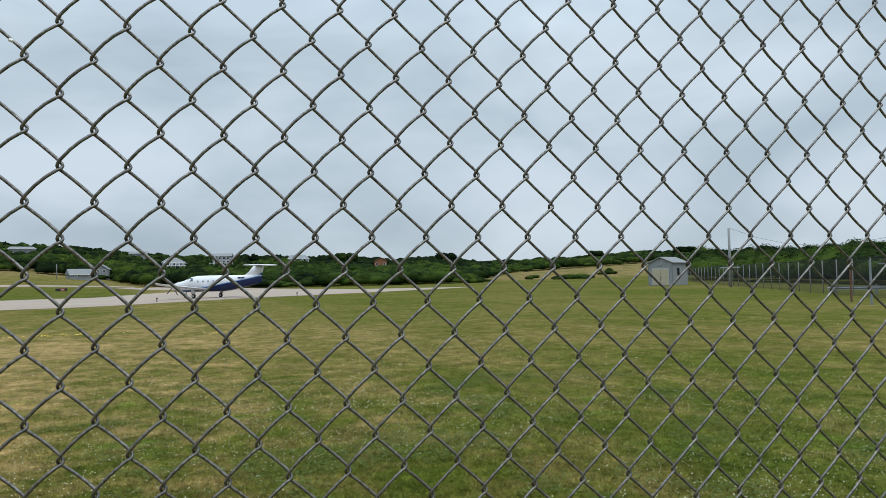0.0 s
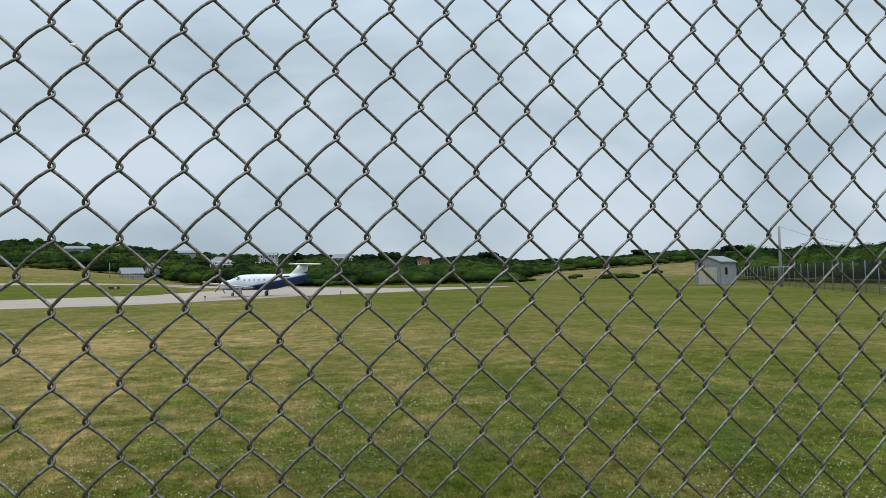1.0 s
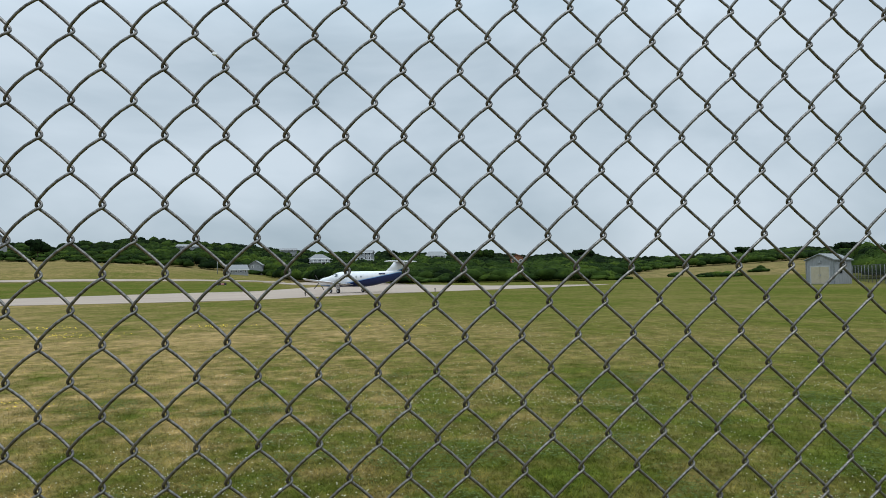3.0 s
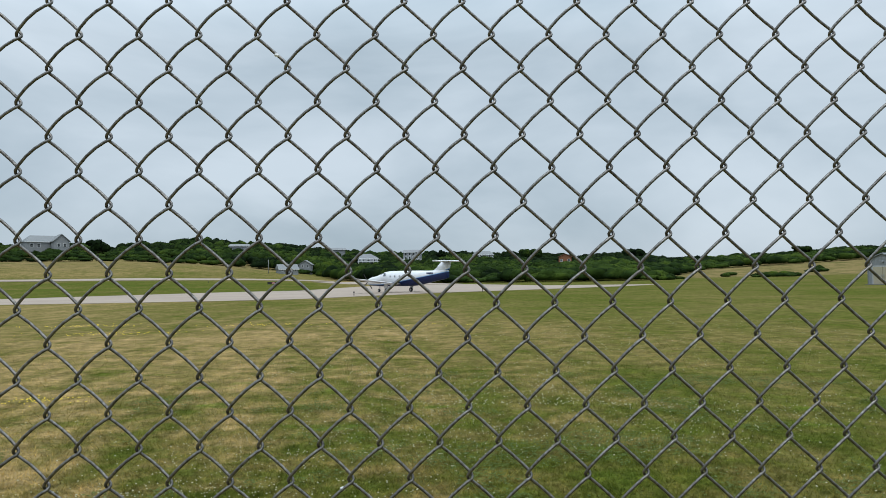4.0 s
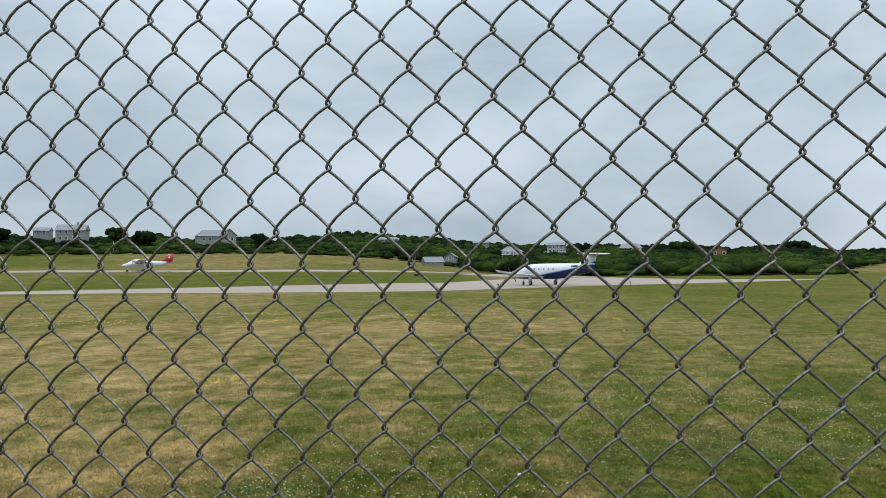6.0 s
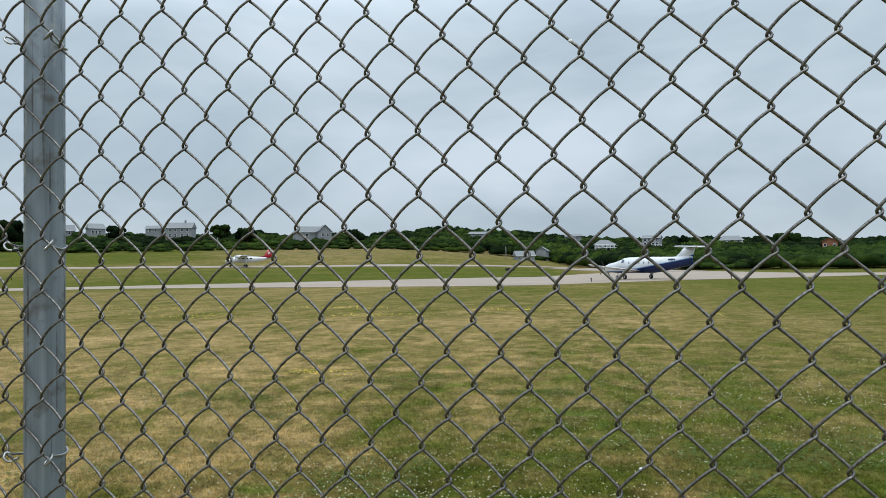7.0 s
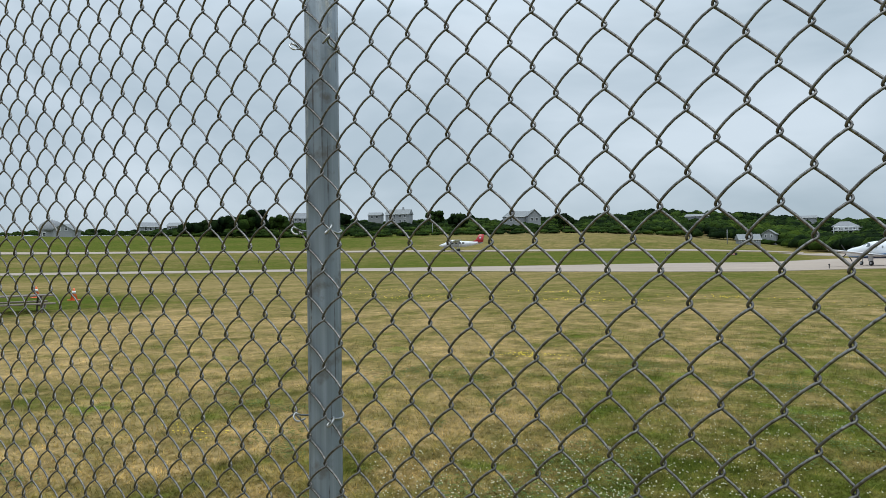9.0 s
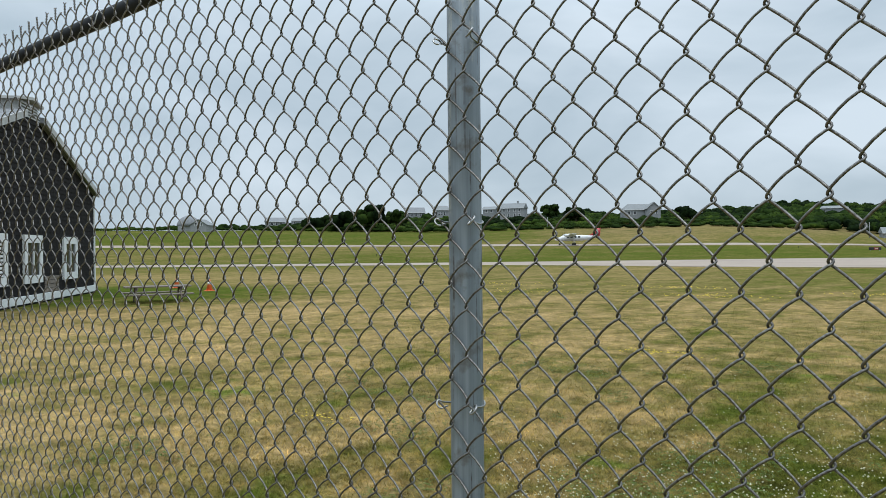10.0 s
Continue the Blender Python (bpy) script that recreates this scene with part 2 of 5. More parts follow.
def post_material():
    k = Mat("galvanised_post", 0.55, 0.25, 0.4)
    streak = k.noise(k.coords("Object", (60, 60, 1.6)), 1.0, 4, 0.6)
    spots = k.noise(k.coords("Object"), 26, 4, 0.6)
    c = k.ramp(streak, [(0.3, (0.155, 0.182, 0.205)), (0.55, (0.235, 0.268, 0.295)), (0.72, (0.335, 0.355, 0.375))])
    # chalky runs of old zinc and dull rusty blotches
    run = k.noise(k.coords("Object", (38, 38, 1.1)), 1.0, 3, 0.55)
    crust = k.noise(k.coords("Object", (1, 1, 0.45)), 90, 5, 0.7)
    c = k.mix(c, (0.40, 0.395, 0.35), k.math("MULTIPLY", k.rng(run, 0.54, 0.64, 0, 0.9), k.rng(crust, 0.44, 0.58)))
    c = k.mix(c, (0.12, 0.105, 0.09), k.rng(spots, 0.56, 0.70, 0, 0.8))
    crack = k.noise(k.coords("Object", (150, 150, 2.5)), 1.0, 2, 0.5)
    c = k.mix(c, (0.07, 0.06, 0.055), k.math("MULTIPLY", k.rng(crack, 0.62, 0.67, 0, 0.85), k.rng(spots, 0.4, 0.55)))
    k.l.new(k.rng(spots, 0.3, 0.7, 0.42, 0.66), k.b.inputs["Roughness"])
    return k.color(c).bump(crust, 0.2, 0.0006).m


M["wire"] = wire_material()
M["post"] = post_material()
M["rail"] = worn("weathered_rail", (0.014, 0.015, 0.018), (0.030, 0.032, 0.037), 6, 0.6, 0.0, spec=0.12)
M["tie"] = worn("tie_wire", (0.30, 0.30, 0.30), (0.52, 0.52, 0.51), 20, 0.4, 1.0)


def shingle_material(name, a, b, c3):
    k = Mat(name, 0.9, 0, 0.2)
    co = k.coords("Object")
    c = k.ramp(k.noise(k.coords("Object", (6, 6, 6)), 1.2, 4), [(0.3, a), (0.55, b), (0.75, c3)])
    c = k.mix(c, k.ramp(k.noise(k.coords("Object", (40, 40, 1.5)), 1, 3), [(0.3, (0.7, 0.7, 0.7)), (0.7, (1.1, 1.1, 1.1))]), 0.7, "MULTIPLY")
    return k.color(c).bump(k.noise(co, 30, 3), 0.3, 0.01).m


M["dark_shingle"] = shingle_material("dark_stained_shingle", (0.007, 0.006, 0.006), (0.013, 0.011, 0.011), (0.03, 0.027, 0.027))
M["grey_shingle"] = shingle_material("weathered_grey_shingle", (0.21, 0.215, 0.22), (0.29, 0.295, 0.30), (0.37, 0.37, 0.37))
M["grey_roof"] = shingle_material("grey_roof_shingle", (0.15, 0.16, 0.165), (0.22, 0.225, 0.235), (0.3, 0.3, 0.31))
M["light_roof"] = shingle_material("pale_roof_shingle", (0.17, 0.178, 0.18), (0.225, 0.235, 0.24), (0.29, 0.30, 0.305))
M["pale_trim"] = worn("pale_weathered_trim", (0.36, 0.36, 0.36), (0.50, 0.50, 0.49), 3, 0.8)
M["pale_roof"] = shingle_material("bleached_roof_shingle", (0.27, 0.27, 0.265), (0.36, 0.36, 0.35), (0.46, 0.46, 0.45))
M["orange_wall"] = shingle_material("cedar_wall", (0.25, 0.10, 0.05), (0.34, 0.15, 0.08), (0.4, 0.2, 0.12))
M["brown_roof"] = shingle_material("red_brown_roof", (0.16, 0.075, 0.045), (0.22, 0.11, 0.07), (0.28, 0.15, 0.10))
M["white"] = worn("white_paint", (0.68, 0.69, 0.69), (0.78, 0.78, 0.77), 3, 0.6)
M["tan_door"] = worn("tan_door_paint", (0.42, 0.36, 0.25), (0.50, 0.43, 0.31), 2, 0.7)
M["shed_wall"] = worn("grey_shed_siding", (0.20, 0.205, 0.215), (0.33, 0.335, 0.34), 1.5, 0.8, 0, 4, 0.2, (8, 8, 0.6))
M["glass"] = Mat("window_glass", 0.12, 0.0, 0.25).color((0.012, 0.015, 0.018)).m
M["tinted_glass"] = Mat("tinted_glass", 0.08, 0.0, 0.5).color((0.10, 0.12, 0.14)).m
M["screen"] = worn("window_blind", (0.22, 0.23, 0.23), (0.34, 0.35, 0.35), 3, 0.5)
M["old_wood"] = worn("weathered_wood", (0.13, 0.105, 0.085), (0.25, 0.205, 0.17), 3, 0.9, 0, 25, 0.3, (1, 12, 12))
M["cone_orange"] = worn("orange_plastic", (0.75, 0.13, 0.03), (0.85, 0.2, 0.06), 5, 0.5)
M["black"] = worn("black_rubber", (0.015, 0.015, 0.016), (0.03, 0.03, 0.03), 8, 0.8)
M["sign_black"] = worn("black_sign_panel", (0.012, 0.012, 0.012), (0.02, 0.018, 0.016), 5, 0.6)
M["sign_red"] = worn("red_sign_panel", (0.35, 0.05, 0.03), (0.42, 0.07, 0.04), 5, 0.6)
M["steel"] = worn("grey_steel", (0.28, 0.29, 0.30), (0.4, 0.41, 0.42), 4, 0.5, 0.4)
M["rust"] = worn("rusty_steel", (0.10, 0.045, 0.03), (0.17, 0.08, 0.05), 6, 0.9)
M["pole_wood"] = worn("grey_pole_wood", (0.20, 0.205, 0.21), (0.30, 0.30, 0.30), 2, 0.9, 0, 20, 0.2, (8, 8, 0.5))


def aircraft_paint():
    """White over navy, the border sweeping up towards the tail, with a paler blue band along it."""
    k = Mat("aircraft_paint", 0.3, 0.0, 0.3)
    x, y, z = k.xyz(k.coords("Object"))
    # x runs aft from the nose
    edge = k.math("ADD", k.math("MULTIPLY", k.math("POWER", k.rng(x, 3.0, 13.5), 1.25), 1.48), 0.98)
    d = k.math("SUBTRACT", z, edge)
    c = k.ramp(k.rng(d, -0.4, 0.4), [(0.0, (0.008, 0.020, 0.085)), (0.40, (0.008, 0.020, 0.085)), (0.42, (0.14, 0.27, 0.5)), (0.52, (0.22, 0.36, 0.58)), (0.54, (0.66, 0.67, 0.69)), (1.0, (0.66, 0.67, 0.69))])
    dirt = k.noise(k.coords("Object"), 1.5, 4)
    c = k.mix(c, k.ramp(dirt, [(0.3, (0.86, 0.86, 0.86)), (0.6, (1, 1, 1))]), 0.7, "MULTIPLY")
    return k.color(c).m


def fin_paint():
    k = Mat("fin_paint", 0.25)
    x, y, z = k.xyz(k.coords("Object"))
    edge = k.math("SUBTRACT", k.math("MULTIPLY", x, 0.3), 1.32)
    d = k.math("SUBTRACT", z, edge)
    c = k.ramp(k.rng(d, -0.4, 0.4), [(0.0, (0.008, 0.020, 0.085)), (0.40, (0.008, 0.020, 0.085)), (0.42, (0.14, 0.27, 0.5)), (0.52, (0.22, 0.36, 0.58)), (0.54, (0.66, 0.67, 0.69)), (1.0, (0.66, 0.67, 0.69))])
    return k.color(c).m


M["aircraft"] = aircraft_paint()
M["fin"] = fin_paint()
M["air_white"] = worn("white_aircraft_paint", (0.62, 0.63, 0.65), (0.70, 0.70, 0.72), 1.0, 0.25)
M["air_red"] = worn("red_tail_paint", (0.36, 0.02, 0.03), (0.45, 0.03, 0.04), 1.0, 0.3)
M["navy"] = worn("navy_lettering", (0.015, 0.025, 0.09), (0.02, 0.03, 0.11), 3, 0.4)
M["window_rim"] = worn("window_rim_paint", (0.50, 0.52, 0.54), (0.58, 0.59, 0.60), 2.0, 0.35)
M["chrome"] = worn("polished_metal", (0.45, 0.46, 0.47), (0.6, 0.6, 0.6), 3, 0.25, 0.8)


# ---- mesh helpers ----
def part(name, bm, material, parent=None, label=""):
    me = bpy.data.meshes.new(name)
    bm.normal_update()
    bm.to_mesh(me)
    bm.free()
    return part_data(name, me, material, parent, label)


def part_data(name, me, material, parent=None, label=""):
    if material is not None and not me.materials:
        me.materials.append(material)
    ob = new(name, me)
    if parent is not None:
        ob.parent = parent
    if label:
        ob["label"] = label
    return ob


def raw(name, verts, faces, material, parent=None, smooth=False):
    me = bpy.data.meshes.new(name)
    me.from_pydata(verts, [], faces)
    if smooth:
        me.shade_smooth()
    return part_data(name, me, material, parent)


def empty(name, m=None):
    ob = new(name)
    if m is not None:
        ob.matrix_basis = m
    return ob


def box(bm, x0, x1, y0, y1, z0, z1, m=None):
    vs = [bm.verts.new(v) for v in ((x0, y0, z0), (x1, y0, z0), (x1, y1, z0), (x0, y1, z0), (x0, y0, z1), (x1, y0, z1), (x1, y1, z1), (x0, y1, z1))]
    for f in ((3, 2, 1, 0), (4, 5, 6, 7), (0, 1, 5, 4), (1, 2, 6, 5), (2, 3, 7, 6), (3, 0, 4, 7)):
        bm.faces.new([vs[i] for i in f])
    if m is not None:
        bmesh.ops.transform(bm, matrix=m, verts=vs)
    return vs


def boxed(x0, x1, y0, y1, z0, z1, bevel=0.0, m=None):
    bm = bmesh.new()
    box(bm, x0, x1, y0, y1, z0, z1, m)
    if bevel:
        bmesh.ops.bevel(bm, geom=list(bm.edges), offset=bevel, segments=1, affect="EDGES")
    return bm


def tube(bm, pts, radius, sides=6, cap=True):
    """A round tube along pts; radius may be a list."""
    pts = [Vector(p) for p in pts]
    rings = []
    for i, p in enumerate(pts):
        a, b = pts[max(i - 1, 0)], pts[min(i + 1, len(pts) - 1)]
        t = (b - a).normalized()
        ref = Vector((0, 1, 0)) if abs(t.y) < 0.9 else Vector((1, 0, 0))
        u = t.cross(ref).normalized()
        v = t.cross(u)
        r = radius[i] if isinstance(radius, (list, tuple)) else radius
        rings.append([bm.verts.new(p + r * (math.cos(q) * u + math.sin(q) * v)) for q in (2 * math.pi * j / sides for j in range(sides))])
    for a, b in zip(rings, rings[1:]):
        for j in range(sides):
            f = bm.faces.new((a[j], a[(j + 1) % sides], b[(j + 1) % sides], b[j]))
            f.smooth = True
    if cap:
        bm.faces.new(rings[0][::-1])
        bm.faces.new(rings[-1])


def rounded(pts, steps=4):
    """The path through pts with its corners eased into curves."""
    p = [Vector(q) for q in pts]
    out = []
    for i in range(len(p) - 1):
        a, b, c, d = p[max(i - 1, 0)], p[i], p[i + 1], p[min(i + 2, len(p) - 1)]
        for k in range(steps):
            t = k / steps
            out.append(0.5 * (2 * b + (c - a) * t + (2 * a - 5 * b + 4 * c - d) * t * t + (3 * b - a - 3 * c + d) * t ** 3))
    return out + [p[-1]]


def tubed(pts, radius, sides=6):
    bm = bmesh.new()
    tube(bm, pts, radius, sides)
    return bm


def loft(sections, cap=True):
    """Skin through rings of equal count."""
    bm = bmesh.new()
    rings = [[bm.verts.new(p) for p in s] for s in sections]
    n = len(rings[0])
    for a, b in zip(rings, rings[1:]):
        for j in range(n):
            f = bm.faces.new((a[j], a[(j + 1) % n], b[(j + 1) % n], b[j]))
            f.smooth = True
    if cap:
        bm.faces.new(rings[0][::-1])
        bm.faces.new(rings[-1])
    bmesh.ops.recalc_face_normals(bm, faces=list(bm.faces))
    return bm


def prism(poly, depth, axis="y"):
    """A polygon in x,z pushed along y from 0 to depth."""
    bm = bmesh.new()
    a = [bm.verts.new((x, 0, z)) for x, z in poly]
    b = [bm.verts.new((x, depth, z)) for x, z in poly]
    n = len(poly)
    bm.faces.new(a)
    bm.faces.new(b[::-1])
    for i in range(n):
        bm.faces.new((a[i], b[i], b[(i + 1) % n], a[(i + 1) % n]))
    bmesh.ops.recalc_face_normals(bm, faces=list(bm.faces))
    return bm


# ---- terrain ----
EYE = 1.58
STAND = (0.1, -0.84)  # where bearings are taken from
AZ = (-75, -67, -60, -55, -48, -43, -33, -28, -22, -17, -13, -9, -6, -2, 6, 13, 20, 27, 33, 40, 50)
EL_R = (6, 6, 5.5, 5.5, 5, 4, 3.2, 2.8, 2, 1, 0, -2.5, -6, -7, -7, -7, -6, -5, -3, 2, 2)
EL_T = (27, 27, 26, 25.5, 24.5, 22, 25, 25, 26, 21, 14.5, 7, -1, 2, 5, 5, 5, 10, 14, 13, 12)
EL_H = (28, 28, 28.5, 29, 34, 40, 43, 40, 40, 42, 42, 34, 28, 25, 22, 15, 15, 19, 22, 22, 22)
SC_AZ, SC = (-75, -67, -55, -38, -20, -10, 0, 10), (1.25, 1.14, 1.05, 1.0, 1.05, 1.13, 1.1, 1.0)


def polar(az, d):
    return STAND[0] + d * math.sin(radians(az)), STAND[1] + d * math.cos(radians(az))


def height(x, y):
    """Height of the ground: a level field, then a slow rise to the runway, the hill crest and the wooded ridge."""
    az, d = math.degrees(math.atan2(x, y)), math.hypot(x, y)
    s = np.interp(az, SC_AZ, SC)
    q = d / s
    zr = EYE + np.interp(az, AZ, EL_R) * 0.175 * s
    zt = EYE + np.interp(az, AZ, EL_T) * 0.250 * s
    zh = EYE + np.interp(az, AZ, EL_H) * 0.350 * s
    z = np.interp(q, (100, 175, 250, 350, 600, 5000), (0, zr, zt, zh, zh * 0.9, zh * 0.7))
    return float(z * np.interp(az, (-120, -85, 60, 90), (0, 1, 1, 0)))


def build_ground():
    dists = [0, 2, 4, 6, 9, 13, 18, 25, 35, 48, 60, 75, 90]
    dists += [95 + 5 * i for i in range(32)] + [265, 285, 310, 335, 360, 400, 480, 600, 900, 1500, 3000, 4800]
    azs = [-90 + 1.25 * i for i in range(133)] + [76.25 + 193.75 * i / 24 for i in range(1, 24)]
    verts, faces = [(0, 0, 0)], []
    n = len(azs)
    for d in dists[1:]:
        for a in azs:
            x, y = polar(a, d)
            verts.append((x, y, height(x, y)))
    for j in range(n):
        faces.append((0, 1 + (j + 1) % n, 1 + j))
    for i in range(len(dists) - 2):
        a, b = 1 + i * n, 1 + (i + 1) * n
        for j in range(n):
            k = (j + 1) % n
            faces.append((a + j, a + k, b + k, b + j))
    g = raw("ground", verts, faces, M["grass"], smooth=True)
    return tagged(g, "mown airfield grass with dry tan patches and white clover", "ground", kind="structure")


ground = build_ground()


def strip(name, near, far, material, label, category, lift=0.05, steps=60):
    """Paving between two polylines, laid over the terrain, with a shallow edge."""
    def along(line, u):
        seg = [math.dist(a, b) for a, b in zip(line, line[1:])]
        t = u * sum(seg)
        for (a, b), s in zip(zip(line, line[1:]), seg):
            if t <= s + 1e-9:
                return a[0] + (b[0] - a[0]) * t / s, a[1] + (b[1] - a[1]) * t / s
            t -= s
        return line[-1]
    cols = 9
    verts, faces = [], []
    for i in range(steps + 1):
        p, q = along(near, i / steps), along(far, i / steps)
        for j in range(cols):
            x, y = p[0] + (q[0] - p[0]) * j / (cols - 1), p[1] + (q[1] - p[1]) * j / (cols - 1)
            verts.append((x, y, height(x, y) + lift))
    for i in range(steps):
        for j in range(cols - 1):
            a = i * cols + j
            faces.append((a, a + cols, a + cols + 1, a + 1))
    top = len(verts)
    rim = [i * cols for i in range(steps + 1)] + [steps * cols + j for j in range(1, cols)] + [i * cols + cols - 1 for i in range(steps - 1, -1, -1)] + list(range(cols - 2, 0, -1))
    for i in rim:
        x, y, z = verts[i]
        verts.append((x, y, z - 0.15))
    for i in range(len(rim)):
        k = (i + 1) % len(rim)
        faces.append((rim[i], top + i, top + k, rim[k]))
    return tagged(raw(name, verts, faces, material), label, category, kind="structure")


taxi = strip("taxiway",
      [(-170, -42), (-78, 30.5), (-48, 52.8), (-35.5, 54.5), (-25, 54), (-15.4, 54.8), (-9.3, 56.3), (-4.5, 62.7), (2.2, 71.2), (13, 80), (25, 91), (34, 100)],
      [(-179, -30), (-89, 36.2), (-55.5, 61.8), (-46, 71), (-37, 81), (-26, 94), (-15, 101), (-12, 120), (-4, 150), (10, 138), (19, 110), (35, 101.5)],
      M["pavement"], "pale concrete taxiway and apron across the grass", "taxiway", 0.025, 90)
RUN = Vector((0.79, 0.613))
RN = Vector((-0.613, 0.79))


def runway_point(along_m, n):
    return tuple(RUN * along_m + RN * n)


runway = strip("runway", [runway_point(s, 173.5) for s in (-330, 40, 70, 88, 105)], [runway_point(s, 181) for s in (-330, 40, 75, 95, 110)],
               M["pavement"], "pale concrete runway below a grassy hill", "runway", 0.10, 150)
link = strip("runway_link", [(-5, 148.5), (-16, 165), (-27, 186)], [(9, 139.5), (2, 170), (-18, 207)], M["pavement"], "pale concrete link between taxiway and runway", "taxiway", 0.10, 30)


# ---- near chain-link fence ----
W, H, NODE_Z = 0.067, 0.0777, 1.82
TOP_Z = NODE_Z + 6 * H
RAIL_Z = 2.236
WIRE_R = 0.00185


def strand_mesh(name, right):
    """One zigzag wire, from its top end at x = 0 down; right: it works to the right of it."""
    side = 1 if right else -1
    pts = []
    halves = int((TOP_Z - 0.06) / (H / 2))
    hook, turn = 0.0027, 0.0024
    for i in range(halves):
        z0 = TOP_Z - i * H / 2
        xa, xb = (0, side * W / 2) if i % 2 == 0 else (side * W / 2, 0)
        sg = 1 if xb > xa else -1
        depth = 0.0050 if sg > 0 else -0.0050
        bow = 0.0010 if sg > 0 else 0.0030
        xa2, xb2 = xa - hook * sg, xb + hook * sg
        pts.append((xa2 + 0.0008 * sg, -depth * 0.34, z0 + turn))
        pts.append((xa2, 0, z0))
        pts.append((xa2 + 0.0008 * sg, depth * 0.34, z0 - turn))
        za, zb = z0 - turn, z0 - H / 2 + turn
        for u in (0.14, 0.38, 0.64, 0.88):
            lift = bow * 4 * u * (1 - u)
            pts.append((xa2 + (xb2 - xa2) * (u + 0.03 * (1 - u)), depth * (0.35 + 0.65 * math.sin(math.pi * u)), za + (zb - za) * u + lift))
    bm = bmesh.new()
    tube(bm, pts, WIRE_R, 6)
    me = bpy.data.meshes.new(name)
    bm.to_mesh(me)
    bm.free()
    me.materials.append(M["wire"])
    return me


def barb_mesh():
    bm = bmesh.new()
    for ph in (0, math.pi):
        pts = [(0.0017 * math.cos(ph + 1.5 * i), 0.0017 * math.sin(ph + 1.5 * i), -0.010 + 0.0042 * i) for i in range(9)]
        pts.append((0.004 * math.cos(ph), 0.003 * math.sin(ph), pts[-1][2] + 0.004))
        tube(bm, pts, 0.0017, 5)
    me = bpy.data.meshes.new("barb")
    bm.to_mesh(me)
    bm.free()
    me.materials.append(M["wire"])
    return me


fence = empty("chain_link_fence", pose(0, 0, 0))
tagged(fence, "galvanised chain-link fence with round steel posts and top rail", "fence")
wire_right, wire_left, barb = strand_mesh("wire", True), strand_mesh("wire", False), barb_mesh()
rnd = random.Random(4)


def bend(x):
    """The fence line: both ends of the bay swing slightly towards the path."""
    return 0.04 * min(x + 0.45, 0.0) - 0.03 * max(x - 0.74, 0.0)


def hang(x):
    """Pose of a strand at x: past the post the mesh leans out below eye height and sags a little."""
    u = min(max((-0.80 - x) / 0.17, 0.0), 1.0)
    lean, sag = 0.026 * u, 0.006 * min(max((-0.95 - x) / 0.45, 0.0), 1.0)
    return pose(x, bend(x) + 1.84 * math.sin(lean), -sag, math.degrees(lean))


for k in range(-68, 42):
    for me in (wire_right, wire_left):
        ob = part_data("wire", me, None, fence)
        ob.matrix_basis = hang(k * W)
    b = part_data("barb", barb, None, fence)
    b.location = (k * W, bend(k * W), TOP_Z)
    b.rotation_euler = (rnd.uniform(-0.08, 0.08), rnd.uniform(-0.08, 0.08), rnd.uniform(0, 6))

for fx, fz, fs in ((-0.0115, 1.8345, 0.0020), (0.0585, 1.3450, 0.0022)):
    bm = bmesh.new()
    bmesh.ops.create_icosphere(bm, subdivisions=2, radius=fs)
    for v in bm.verts:
        v.co *= 1 + 0.35 * noise.noise(v.co * 700)
        v.co.x *= 1.5
    part("fleck", bm, M["white"], fence, "pale fleck stuck to the wire").location = (fx, -0.003, fz)

POST_Y, POST_R = 0.0350, 0.0278
for px in (-3.80, -0.800, 2.20):
    bm = bmesh.new()
    tube(bm, [(0, 0, z) for z in (-0.05, 0.6, 1.2, 1.8, 2.212)], POST_R, 28)
    p = part("post", bm, M["post"], fence, "grey galvanised steel post")
    p.location = (px, POST_Y + bend(px), 0)
    bm = bmesh.new()
    tube(bm, [(0, 0, 2.178), (0, 0, 2.213)], POST_R + 0.003, 24)
    tube(bm, [(-0.02, 0, RAIL_Z), (0.02, 0, RAIL_Z)], 0.027, 20)
    c = part("post_cap", bm, M["rail"], p, "loop cap")
    # wire ties round the post
    for z, ang in ((1.915, 0.2), (1.612, -0.2), (1.307, 0.35), (1.0, 0.1), (0.7, -0.1), (0.4, 0.2)):
        pts = [(-0.017, -0.030, z - 0.002), (-0.022, -0.042, z - 0.005), (-0.029, -0.044, z + 0.001), (-0.031, -0.038, z + 0.007), (-0.026, -0.034, z + 0.004), (-0.028, -0.022, z + 0.001)]
        for i in range(9):
            q = radians(-22 + 25.5 * i)
            pts.append((-(POST_R + 0.002) * math.cos(q), (POST_R + 0.002) * math.sin(q), z - 0.003 * math.sin(i + ang)))
        pts += [(0.034, -0.022, z + 0.002), (0.048, -0.034, z + 0.008), (0.055, -0.043, z + 0.004), (0.049, -0.045, z - 0.004), (0.040, -0.040, z - 0.005), (0.041, -0.034, z + 0.001), (0.050, -0.042, z + 0.001 + 0.008 * ang)]
        part("tie", tubed(rounded(pts), 0.0017, 6), M["tie"], p, "twisted bright tie wire").rotation_euler = (0, 0, 0)

